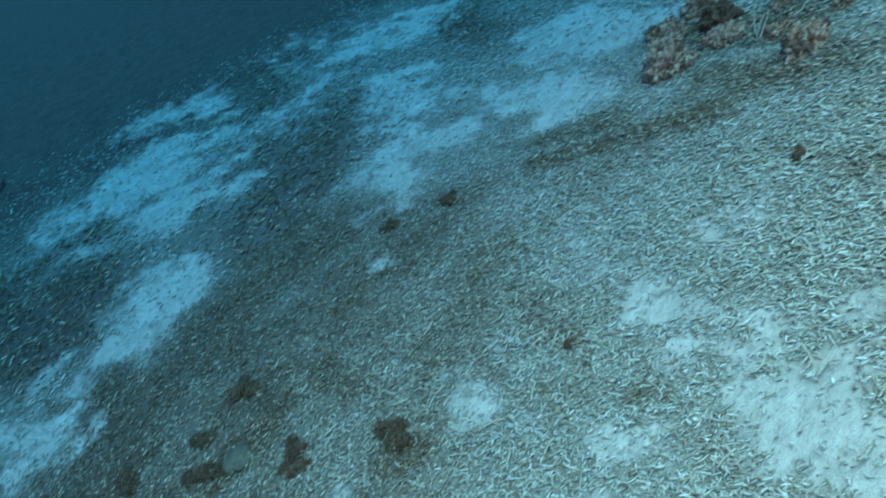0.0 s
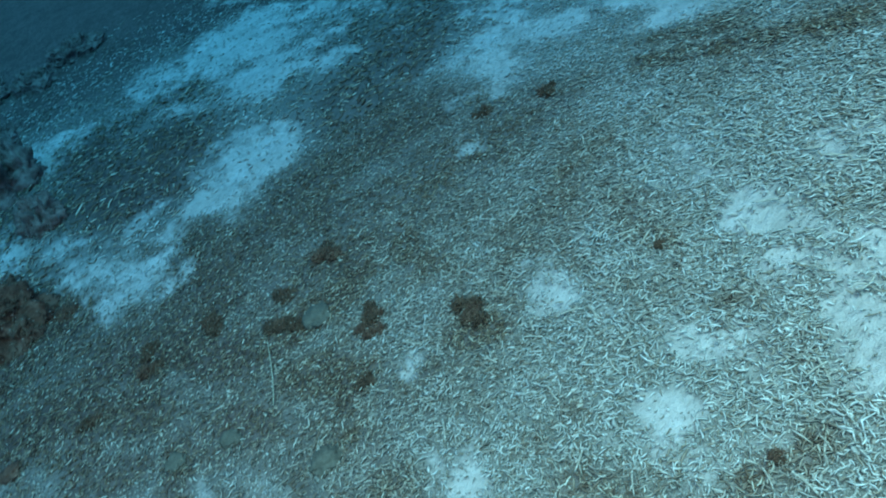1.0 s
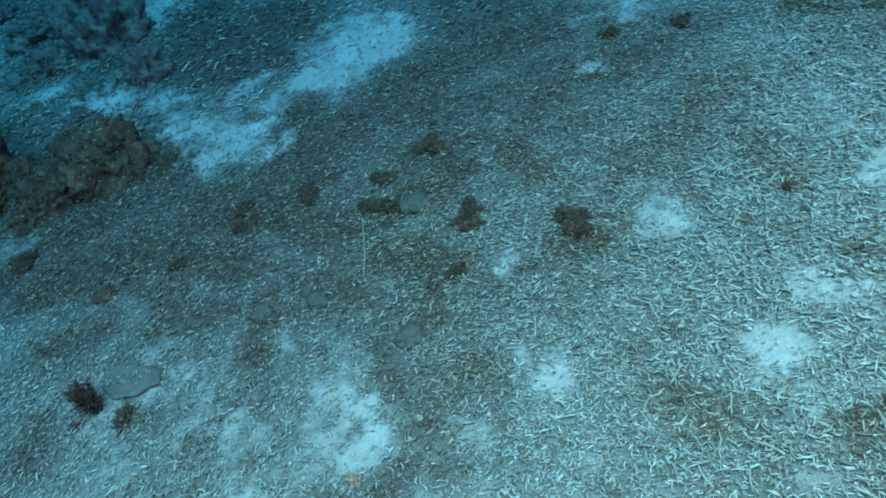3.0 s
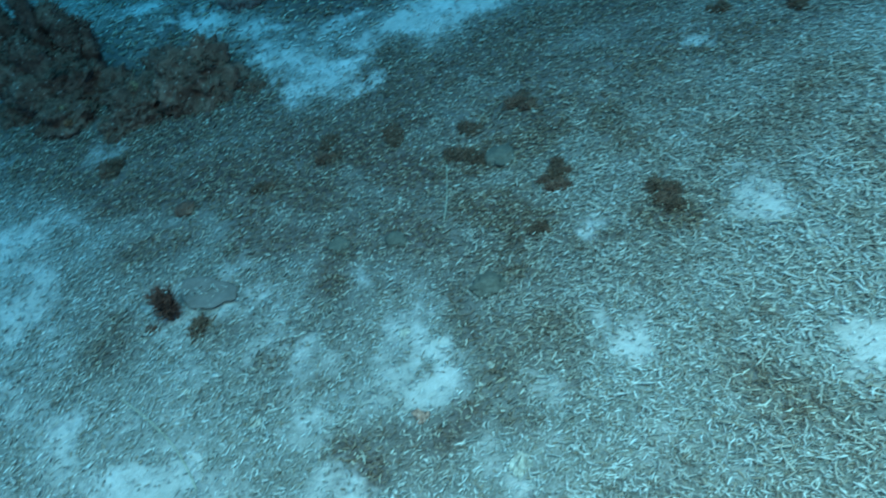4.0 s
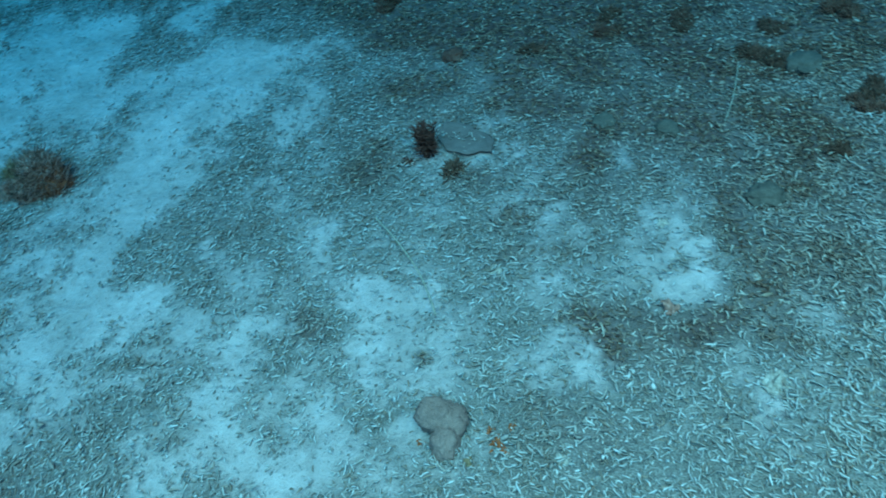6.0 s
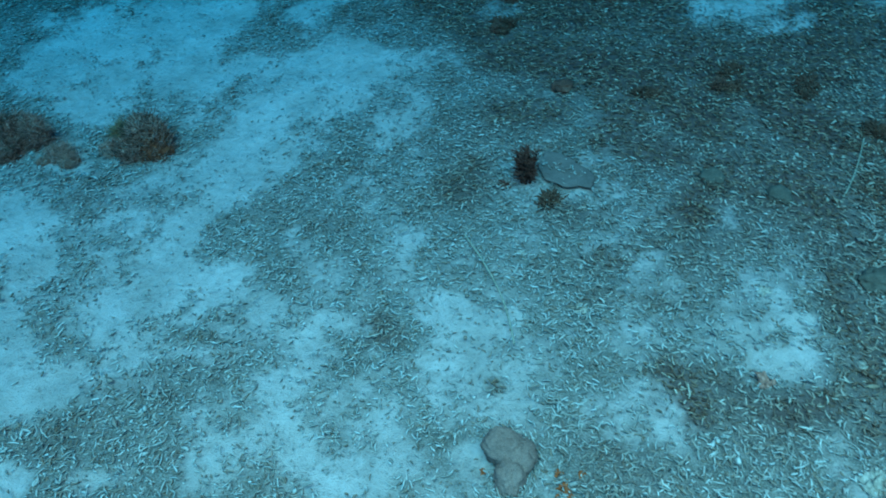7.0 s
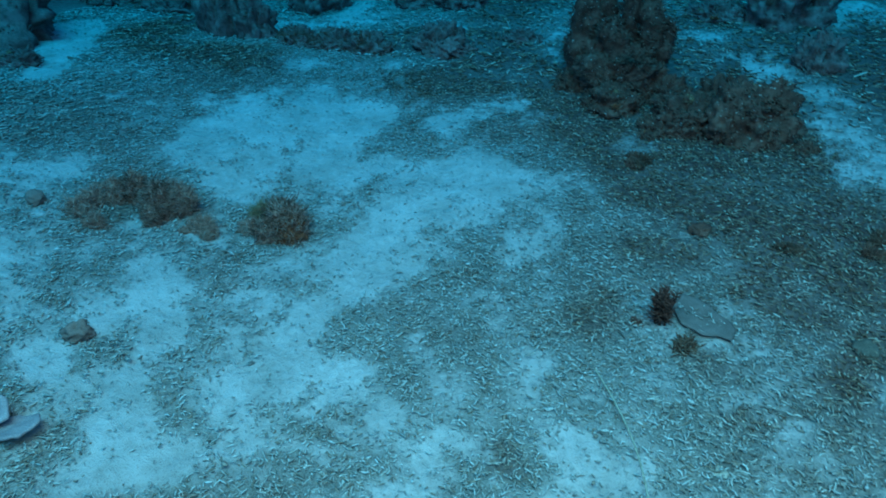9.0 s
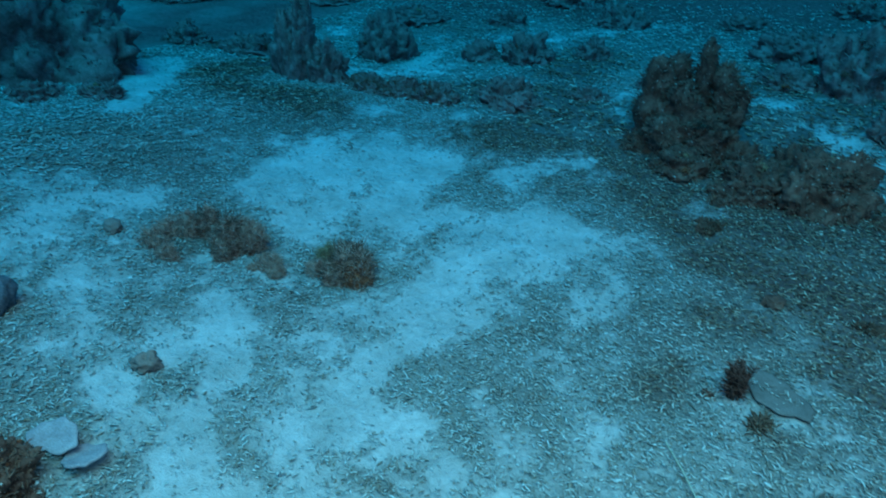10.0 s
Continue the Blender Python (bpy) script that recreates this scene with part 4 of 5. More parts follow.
def turf(parent, base, count, reach, material, seed, up=0.25, name="algae_turf", thin=0.13):
    """Short pointed fronds all over one mesh: a furry coat that breaks its outline."""
    me = base.data
    n = len(me.polygons)
    centre, normal, area = np.empty(n * 3), np.empty(n * 3), np.empty(n)
    me.polygons.foreach_get("center", centre)
    me.polygons.foreach_get("normal", normal)
    me.polygons.foreach_get("area", area)
    centre, normal = centre.reshape(-1, 3), normal.reshape(-1, 3)
    r = np.random.RandomState(seed)
    weight = area * (normal[:, 2] > -0.3)
    k = r.choice(n, count, p=weight / weight.sum())
    size = np.sqrt(area[k])[:, None]
    p = centre[k] + r.uniform(-0.6, 0.6, (count, 3)) * size
    clumpy = 0.45 + 1.1 * value_noise(p[:, 0] * 7 + 3 * p[:, 2], p[:, 1] * 7 + 5 * p[:, 2], seed)
    d = normal[k] + r.normal(0, 0.5, (count, 3)) + np.array([0, 0, up])
    d /= np.linalg.norm(d, axis=1)[:, None]
    long = (reach * r.uniform(0.45, 1.2, count) * clumpy)[:, None]
    side = np.cross(d, r.normal(0, 1, (count, 3)))
    side /= np.linalg.norm(side, axis=1)[:, None]
    other = np.cross(d, side)
    w = long * r.uniform(0.75, 1.3, count)[:, None] * thin
    foot = p - normal[k] * 0.01
    mid = p + d * long * 0.55 + side * long * r.normal(0, 0.12, count)[:, None]
    v = np.stack([foot + side * w, foot - side * w * 0.5 + other * w, foot - side * w * 0.5 - other * w,
                  mid + side * w, mid - side * w * 0.5 + other * w, mid - side * w * 0.5 - other * w, p + d * long], 1).reshape(-1, 3)
    b = (np.arange(count) * 7)[:, None]
    f = np.concatenate([b + np.array([[i, j, q]]) for i, j, q in ((0, 1, 4), (0, 4, 3), (1, 2, 5), (1, 5, 4), (2, 0, 3), (2, 3, 5), (3, 4, 6), (4, 5, 6), (5, 3, 6))])
    ob = tagged(new(name, mesh_from(name, v, f, material)), kind="stuff")
    ob.parent = parent
    return ob


# ---- the seabed: one sheet to the horizon ----
def spread(lo, hi, step, far, grow=1.12):
    mid = list(np.arange(lo, hi, step))
    s, out_hi, p = step, [], mid[-1]
    while p < far:
        s *= grow
        p += s
        out_hi.append(p)
    s, out_lo, p = step, [], mid[0]
    while p > -far:
        s *= grow
        p -= s
        out_lo.append(p)
    return np.array(out_lo[::-1] + mid + out_hi)


gx, gy = spread(-13.0, 10.5, 0.045, 400), spread(-3.6, 14.0, 0.045, 400)
XX, YY = np.meshgrid(gx, gy)
fx, fy = XX.ravel(), YY.ravel()
fz = height(fx, fy)
cols = len(gx)
i0 = (np.arange(len(gy) - 1)[:, None] * cols + np.arange(cols - 1)[None, :]).ravel()
quads = np.stack([i0, i0 + 1, i0 + 1 + cols, i0 + cols], 1)
s_mask = sandy(fx, fy)
# Far off, the algae colour also stands in for water dimming the seabed.
deep = np.clip(np.maximum((fy - 10.5) / 4, (-fx - 11) / 3), 0, 1) * np.clip(fbm(fx * 0.5, fy * 0.5, 4, 33) * 2.2 - 0.35 + np.clip((fy - 13.5) / 4, 0, 1), 0, 1)
algae_far_dark = np.clip(np.maximum(strokes(fx, fy, ALGAE, 0.9), deep), 0, 1)
fz = fz - 0.015 * s_mask + (0.02 + 0.012 * s_mask) * (fbm(fx * 8, fy * 8, 3, 70) - 0.5)
ground = new("ground", mesh_from("ground", np.stack([fx, fy, fz], 1), quads, SEABED, {"sand": s_mask, "algae": algae_far_dark}))
tagged(ground, "pale sandy seabed with patches of coral grit", "seabed", kind="structure")


# ---- rubble: dead branches of coral, strewn thick between the sand patches ----
def rubble(name, count, x0, x1, y0, y1, long0, long1, thick0, thick1, sides, seed, label, flat=1.0):
    r = np.random.RandomState(seed)
    x, y = r.uniform(x0, x1, count), r.uniform(y0, y1, count)
    clear = sandy(x, y) + 0.55 * (fbm(x * 6, y * 6, 2, 90) - 0.5)
    keep = r.uniform(0, 1, count) > np.maximum(np.clip((clear - 0.02) * 1.0, 0, 0.945 - 0.27 * np.clip((y - 6) / 2, 0, 1)), np.clip((y - 11) / 7, 0, 1))
    x, y = x[keep], y[keep]
    k = len(x)
    shelf = np.clip((x - 1.5) / 3, 0, 1) * np.clip((5.5 - y) / 3, 0, 1)
    L = r.uniform(long0, long1, k) * (0.28 + 1.0 * r.uniform(0, 1, k) ** 1.5) * (1 + 0.22 * shelf) * (1 - 0.45 * np.clip(clear[keep], 0, 1))
    R = r.uniform(thick0, thick1, k) * (1 + 0.06 * shelf)
    yaw = r.uniform(0, 2 * np.pi, k)
    pitch = r.normal(0, 0.16, k)
    bend = r.normal(0, 0.10, k)
    z = height(x, y) + R * 0.35 + r.uniform(0, 1, k) ** 2 * 0.035
    s = np.array([-0.5, 0.02, 0.5])
    fat = np.stack([r.uniform(0.3, 0.9, k), np.ones(k), r.uniform(0.2, 0.7, k)], 1)
    ca, sa = np.cos(yaw), np.sin(yaw)
    along = np.stack([ca * np.cos(pitch), sa * np.cos(pitch), np.sin(pitch)], 1)
    across = np.stack([-sa, ca, np.zeros(k)], 1)
    up = np.cross(along, across) * flat
    centre = np.stack([x, y, z], 1)
    ring = centre[:, None, :] + along[:, None, :] * (s[None, :, None] * L[:, None, None]) + across[:, None, :] * ((bend * L)[:, None] * (1 - 4 * s[None, :] ** 2))[:, :, None]
    ang = np.arange(sides) / sides * 2 * np.pi
    off = across[:, None, :] * np.cos(ang)[None, :, None] + up[:, None, :] * np.sin(ang)[None, :, None]
    v = ring[:, :, None, :] + off[:, None, :, :] * (fat * R[:, None])[:, :, None, None]
    verts = v.reshape(-1, 3)
    base = (np.arange(k) * 3 * sides)[:, None]
    f = []
    for j in range(2):
        for q in range(sides):
            q2 = (q + 1) % sides
            f.append([j * sides + q, j * sides + q2, (j + 1) * sides + q2, (j + 1) * sides + q])
    if sides == 4:
        f += [[3, 2, 1, 0], [8, 9, 10, 11]]
    f = np.array(f)
    faces = (base[:, :, None] + f[None, :, :]).reshape(-1, 4)
    # The y term colours far rubble darker with distance, beside the algae strokes.
    a = np.clip(1.5 * strokes(x, y, ALGAE, 0.9) + 0.45 * np.clip((y - 8) / 3, 0, 1) + (fbm(x * 1.3, y * 1.3, 3, 55) - 0.55) * (1.2 - 0.9 * np.clip((-1.0 - x) / 2, 0, 1) * np.clip((7 - y) / 1.5, 0, 1)) - clear[keep], 0, 1)
    ob = new(name, mesh_from(name, verts, faces, RUBBLE, {"algae": np.repeat(a, 3 * sides)}))
    return tagged(ob, label, "coral rubble", kind="stuff")


rubble("coral_rubble", 215000, -8.5, 8.5, -0.2, 7.5, 0.037, 0.070, 0.0050, 0.0085, 3, 3, "grey and brown dead coral branches strewn over the sand")
rubble("coarse_coral_rubble", 3200, 1.8, 7.5, -0.2, 5.5, 0.075, 0.14, 0.0065, 0.010, 4, 8, "larger bleached coral branches lying over finer rubble")
rubble("fine_coral_rubble", 34000, 0.8, 7.5, -0.2, 5.0, 0.045, 0.085, 0.005, 0.0085, 3, 21, "thin broken coral branches lying thick on the shelf")
rubble("near_coral_rubble", 12000, -7.0, 7.0, -4.5, -0.2, 0.06, 0.14, 0.008, 0.013, 3, 9, "scattered dead coral branches on sand")
rubble("side_coral_rubble", 27000, -13.0, -8.5, 0.0, 7.5, 0.06, 0.115, 0.007, 0.012, 3, 14, "dead coral rubble scattered round the outer reef rocks")
rubble("shelf_coral_rubble", 11000, 8.5, 11.5, 1.0, 7.5, 0.08, 0.17, 0.009, 0.015, 3, 15, "brown coral branches strewn round the shelf mounds")
rubble("far_coral_rubble", 60000, -13.0, 10.5, 7.5, 18.0, 0.07, 0.14, 0.009, 0.016, 3, 4, "dark dead coral rubble covering the deeper seabed")


rubble("coral_chips", 2600, -7.5, 7.0, -0.2, 7.0, 0.04, 0.07, 0.010, 0.020, 4, 33, "flat pale chips of broken coral among the rubble", 0.4)


# ---- coral heads, rocks and growth standing on the seabed ----
def tuft(bm, rng, cx, cy, cz, reach, count, thick, rise=0.35, squash=1.0):
    """A bush of short tapered fingers that spread from one foot."""
    for _ in range(count):
        a, e = rng.uniform(0, 2 * math.pi), rng.uniform(rise, 1.45)
        d = reach * rng.uniform(0.6, 1.1)
        foot = (cx + rng.uniform(-0.25, 0.25) * reach, cy + rng.uniform(-0.25, 0.25) * reach, cz)
        tip = (foot[0] + math.cos(a) * math.cos(e) * d, foot[1] + math.sin(a) * math.cos(e) * d, cz + math.sin(e) * d * squash)
        branch(bm, foot, tip, thick, thick * 0.5, rng.uniform(-0.2, 0.2), 5, 3, rng)


def coral_mound(x, y, w, h, seed, label, body=ROCK, bush=BROWN, bushes=8, columns=2, name="coral_mound"):
    """A reef rock: a rough dome with knobs and a few upright columns, furred with algae, bushes of living coral over it."""
    rng = random.Random(seed)
    ob = thing(name, x, y, label, "coral mound", 0.06)
    bm = bmesh.new()
    blob(bm, 0, 0, h * 0.08, w * 0.46, w * 0.42, h * 0.72, 0.42, 2.6, 5, seed)
    rock = part("rock", bm, body, ob)
    far = y > 8.2 or x < -9
    turf(rock, rock, int(min(2600, (500 if far else 1500) * (0.4 + w))), 0.05 * min(w, 1.2) ** 0.5 * (1.5 if far else 1.0), bush if bush is not BROWN or not far else body, seed)
    for k in range(5):
        a = rng.uniform(0, 6.28)
        r = w * rng.uniform(0.22, 0.46)
        bm = bmesh.new()
        q = w * rng.uniform(0.10, 0.22)
        blob(bm, math.cos(a) * r, math.sin(a) * r, h * rng.uniform(0.02, 0.3), q, q * rng.uniform(0.7, 1.1), h * rng.uniform(0.2, 0.4), 0.5, 2.8, 4, seed + 31 * k)
        knob = part("knob", bm, body, ob)
        if not far:
            turf(knob, knob, 260, 0.045, rng.choice((BROWN, body)), seed + k)
    for k in range(columns):
        a = rng.uniform(0, 6.28)
        r = w * rng.uniform(0.05, 0.26)
        bm = bmesh.new()
        q = w * rng.uniform(0.09, 0.15)
        top = h * rng.uniform(0.62, 0.95)
        column(bm, math.cos(a) * r, math.sin(a) * r, top, q * 1.1, seed + 57 * k)
        stem = part("column", bm, body, ob)
        turf(stem, stem, 300, 0.05, body, seed + k)
    for k in range(int(bushes * 1.5)):
        a = rng.uniform(0, 6.28)
        r = w * rng.uniform(0.0, 0.44)
        bm = bmesh.new()
        z = h * 0.80 * math.sqrt(max(0.05, 1 - (r / (w * 0.5)) ** 2))
        tuft(bm, rng, math.cos(a) * r, math.sin(a) * r, z * 0.85, rng.uniform(0.05, 0.11) * min(w, 1.2), 40, 0.007 * min(w, 1.3) ** 0.5, -0.1)
        part("bush", bm, rng.choice((bush, bush, bush, bush, RUST, TAN)) if bush is BROWN else bush, rock)
    return ob


# the tall bommie and the rocks at its foot
def bommie():
    rng = random.Random(12)
    ob = thing("coral_tower", -3.3, 8.0, "tall dark brown coral tower overgrown with algae", "coral tower", 0.1)
    bm = bmesh.new()
    blob(bm, -0.03, 0.0, 0.15, 0.58, 0.44, 0.50, 0.42, 2.5, 5, 3)
    rock = part("rock", bm, ROCK, ob)
    turf(rock, rock, 3200, 0.06, BROWN, 4)
    for k, (x, y, top, q) in enumerate(((-0.50, -0.08, 1.26, 0.17), (-0.28, 0.06, 1.28, 0.18), (0.06, 0.02, 1.52, 0.115), (0.26, 0.06, 1.22, 0.16), (0.46, 0.10, 1.0, 0.13), (-0.2, -0.36, 0.62, 0.2), (0.30, -0.32, 0.55, 0.2), (-0.04, -0.16, 1.02, 0.2))):
        bm = bmesh.new()
        column(bm, x, y, top, q, k * 5 + 2, 22, 26)
        stem = part("column", bm, ROCK, ob)
        turf(stem, stem, 1100, 0.05, rng.choice((BROWN, ROCK)), k + 40)
    for k in range(26):
        x, y = rng.uniform(-0.5, 0.5), rng.uniform(-0.45, 0.2)
        z = rng.uniform(0.3, 0.95) * (1 - 0.3 * abs(x))
        bm = bmesh.new()
        tuft(bm, rng, x, y - 0.12, z, rng.uniform(0.06, 0.12), 40, 0.007, -0.2)
        part("bush", bm, BROWN, rock)
    bm = bmesh.new()
    for _ in range(34):
        a, e = rng.uniform(0, 3.14), rng.uniform(0.2, 1.4)
        branch(bm, (0.30, 0.05, 1.05), (0.30 + 0.24 * math.cos(a) * math.cos(e), 0.05 + 0.16 * math.sin(a) * math.cos(e), 1.05 + 0.24 * math.sin(e)), 0.014, 0.005, 0.1, 5, 3, rng)
    part("fan", bm, BROWN, ob, "brown branching fan on the crest")


bommie()
coral_mound(-1.55, 7.35, 0.98, 0.74, 5, "broad dark brown coral mound beside the tower", bushes=12, columns=0)
coral_mound(-2.3, 7.35, 0.9, 0.42, 6, "low brown coral mound at the foot of the tower", bushes=6, columns=1)
coral_mound(-3.2, 7.35, 0.75, 0.38, 7, "low mottled coral mound at the foot of the tower", bushes=5, columns=1)
coral_mound(-0.95, 7.15, 0.3, 0.14, 8, "small brown coral mound among rubble", bushes=5, columns=0)
coral_mound(-2.65, 7.75, 0.55, 0.40, 61, "small brown coral mound against the tower", bushes=5, columns=0)
coral_mound(-2.0, 7.85, 0.6, 0.42, 62, "small brown coral mound between tower and broad mound", bushes=5, columns=1)
coral_mound(-2.55, 7.0, 0.45, 0.2, 64, "flat mottled coral patch before the tower", bushes=5, columns=0)
coral_mound(-3.85, 7.75, 0.5, 0.3, 65, "small brown coral mound against the tower", bushes=4, columns=0)
deep = "low dark coral mound on the deeper bottom"
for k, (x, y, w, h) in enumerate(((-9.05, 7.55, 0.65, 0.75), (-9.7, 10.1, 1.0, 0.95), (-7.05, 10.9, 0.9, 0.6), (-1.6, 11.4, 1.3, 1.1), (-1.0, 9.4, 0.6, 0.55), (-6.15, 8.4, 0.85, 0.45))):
    coral_mound(x, y, w, h, 10 + k, "rounded dark coral mound on the deeper bottom", HAZED_ROCK, bushes=4, columns=k % 2)
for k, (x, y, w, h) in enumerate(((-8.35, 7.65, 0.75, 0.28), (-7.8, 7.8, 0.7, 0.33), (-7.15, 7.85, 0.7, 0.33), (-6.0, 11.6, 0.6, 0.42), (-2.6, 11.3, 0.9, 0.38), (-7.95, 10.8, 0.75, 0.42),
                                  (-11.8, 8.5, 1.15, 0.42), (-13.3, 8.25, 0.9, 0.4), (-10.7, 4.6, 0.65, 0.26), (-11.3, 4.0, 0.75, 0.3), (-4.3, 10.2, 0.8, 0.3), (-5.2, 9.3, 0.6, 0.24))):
    coral_mound(x, y, w, h, 120 + k, deep, HAZED_ROCK, bushes=4, columns=0)
coral_mound(-9.6, 7.5, 0.78, 1.5, 16, "dark upright coral column on the deeper bottom", HAZED_ROCK, bushes=6, columns=5)
coral_mound(-12.95, 5.0, 2.8, 2.0, 19, "massive dark reef outcrop above the sand", HAZED_ROCK, bushes=14, columns=6)
# brown feathery thickets on the sand
def feathery_coral(x, y, label, lobes, seed):
    """A soft thicket: lobes (place, radius, height, colour) of fine fronds on small rocks, with gaps of sand between."""
    rng = random.Random(seed)
    ob = thing("feathery_coral", x, y, label, "soft coral", 0.02)
    for k, (lx, ly, r, h, material) in enumerate(lobes):
        dx, dy = lx - x, ly - y
        bm = bmesh.new()
        blob(bm, dx, dy, h * 0.12, r * 0.72, r * 0.66, h * 0.6, 0.55, 2.8, 4, seed + 13 * k)
        lobe = part("lobe", bm, material, ob)
        turf(lobe, lobe, 3000, r * 0.42, material, seed + k, 0.45, "fronds", 0.035)
        turf(lobe, lobe, 700, r * 0.75, rng.choice((material, HEAD, BROWN)), seed + 50 + k, 0.7, "long_fronds", 0.02)
    return ob


feathery_coral(-6.6, 2.75, "reddish brown feathery coral thicket ringed round bare sand", ((-6.98, 2.50, 0.15, 0.30, HEAD), (-7.05, 2.72, 0.13, 0.26, HEAD), (-6.93, 2.88, 0.13, 0.34, HEAD), (-6.78, 3.02, 0.14, 0.36, HEAD),
               (-6.74, 2.46, 0.12, 0.22, HEAD), (-6.62, 2.98, 0.10, 0.2, HEAD), (-6.44, 2.96, 0.16, 0.34, HEAD), (-6.30, 3.10, 0.16, 0.30, HEAD), (-6.40, 2.80, 0.10, 0.20, HEAD), (-6.80, 2.28, 0.07, 0.12, HEAD)), 22)
feathery_coral(-5.40, 3.36, "rounded rusty brown coral thicket with dark crown", ((-5.30, 3.40, 0.20, 0.36, HEAD), (-5.18, 3.34, 0.15, 0.30, RUST), (-5.38, 3.22, 0.13, 0.24, HEAD), (-5.58, 3.24, 0.12, 0.18, HEAD),
               (-5.62, 3.46, 0.13, 0.22, TAN), (-5.50, 3.56, 0.12, 0.30, HEAD), (-5.40, 3.52, 0.12, 0.30, HEAD)), 24)
feathery_coral(-5.95, 2.98, "flat brown feathery patch between coral thickets", ((-6.0, 3.02, 0.12, 0.10, HEAD), (-5.86, 2.96, 0.09, 0.08, HEAD), (-6.08, 2.88, 0.07, 0.07, HEAD)), 25)
# heads on the shelf
coral_mound(7.55, 4.25, 0.58, 0.5, 26, "dark rounded coral head with tan crown at the sand's edge", bushes=6, columns=0, body=HEAD)
coral_mound(7.62, 2.65, 0.46, 0.34, 27, "rounded brown coral head among branching rubble", bushes=8, columns=0, body=HEAD)
coral_mound(8.75, 4.35, 0.55, 0.4, 28, "dark brown coral head among branching rubble", bushes=8, columns=0)
coral_mound(9.3, 5.0, 0.55, 0.35, 29, "rusty brown coral mound among rubble", bushes=5, columns=0, body=HEAD)
coral_mound(8.55, 2.75, 0.35, 0.24, 30, "small tan coral mound among rubble", bushes=6, columns=0, body=HEAD, bush=TAN)
coral_mound(7.95, 4.55, 0.35, 0.26, 32, "low brown coral mound behind a dark head", bushes=5, columns=0, body=HEAD)
coral_mound(8.25, 3.95, 0.5, 0.26, 35, "brown coral mound among branching rubble", bushes=6, columns=0, body=HEAD)
coral_mound(8.6, 5.0, 0.45, 0.3, 36, "brown coral mound beside the sand", bushes=6, columns=0, body=HEAD)
coral_mound(8.25, 3.3, 0.4, 0.16, 33, "low reddish coral patch among rubble", bushes=6, columns=0, body=HEAD)
coral_mound(8.95, 3.6, 0.4, 0.22, 34, "low brown coral mound among rubble", bushes=5, columns=0, body=HEAD)
coral_mound(-5.38, -0.02, 0.72, 0.40, 31, "dark reddish brown reef rock beside pale coral plates", bushes=12, columns=0)


rng = random.Random(91)
for k in range(14):
    x, y = rng.uniform(-15.0, 1.0), rng.uniform(12.5, 18.0)
    w = rng.uniform(0.6, 1.5)
    coral_mound(x, y, w, w * rng.uniform(0.25, 0.5), 200 + k, deep, HAZED_ROCK, bushes=3, columns=k % 2)


for k in range(14):
    x, y = rng.uniform(-21, -13.8), rng.uniform(6.5, 16)
    w = rng.uniform(0.9, 2.4)
    coral_mound(x, y, w, w * rng.uniform(0.22, 0.45), 260 + k, "low dark coral mound far off on the bottom", HAZED_ROCK, bushes=1, columns=k % 2)


def boulder(x, y, r, h, seed, material, label, rough=0.2, name="coral_boulder"):
    ob = thing(name, x, y, label, "coral boulder", 0.02, seed * 40)
    bm = bmesh.new()
    blob(bm, 0, 0, h * 0.4, r, r * 0.85, h * 0.62, rough, 2.0, 4, seed)
    part("body", bm, material, ob)
    return ob


boulder(-5.66, 1.36, 0.10, 0.14, 2, LOBE, "small angular grey coral boulder on sand", 0.42)
boulder(-6.95, 1.0, 0.20, 0.26, 3, BLUEGREY, "rounded dark blue-grey coral boulder")
boulder(-7.40, 2.38, 0.10, 0.13, 4, LOBE, "small purple-grey coral knob on sand")
boulder(-1.72, 5.2, 0.11, 0.09, 6, ROCK, "small dark rock among rubble", 0.4)

# the two-lobed smooth coral with orange sponge beside it
lobed = thing("lobed_coral", -1.29, 1.15, "smooth grey-brown two-lobed coral on rubble", "coral", 0.02)
for nm, v, sd in (("upper_lobe", (-0.03, 0.06, 0.07, 0.125, 0.115, 0.12), 4), ("lower_lobe", (0.05, -0.11, 0.05, 0.09, 0.11, 0.105), 9), ("side_lobe", (0.07, 0.03, 0.05, 0.10, 0.12, 0.105), 14)):
    bm = bmesh.new()
    blob(bm, *v, 0.16, 1.8, 5, sd)
    part(nm, bm, LOBE, lobed)


def branching(x, y, reach, count, thick, material, label, name, category, rise=0.2, seed=1, squash=1.0, clumps=4):
    rng = random.Random(seed)
    ob = thing(name, x, y, label, category, 0.01)
    for k in range(clumps):
        bm = bmesh.new()
        a, r = rng.uniform(0, 6.28), reach * rng.uniform(0, 0.45) * (clumps > 1)
        tuft(bm, rng, math.cos(a) * r, math.sin(a) * r, 0.0, reach * 0.75, max(4, count // clumps), thick, rise, squash)
        part("fronds", bm, material, ob)
    return ob


for k, (x, y, r) in enumerate(((-0.98, 1.15, 0.045), (-0.93, 1.06, 0.07), (-0.88, 1.02, 0.045), (-0.86, 1.18, 0.035))):
    branching(x, y, r, 26, 0.010, ORANGE, "orange branching sponge growing between rubble", "orange_sponge", "sponge", 0.0, 3 + k, 0.7, 3)
branching(-1.10, 0.93, 0.06, 18, 0.012, TAN, "small ochre sponge beside the lobed coral", "ochre_sponge", "sponge", 0.2, 14)
branching(-1.40, 1.05, 0.05, 16, 0.009, ORANGE, "small rusty sponge under the lobed coral", "rusty_sponge", "sponge", 0.0, 15, 0.6, 2)
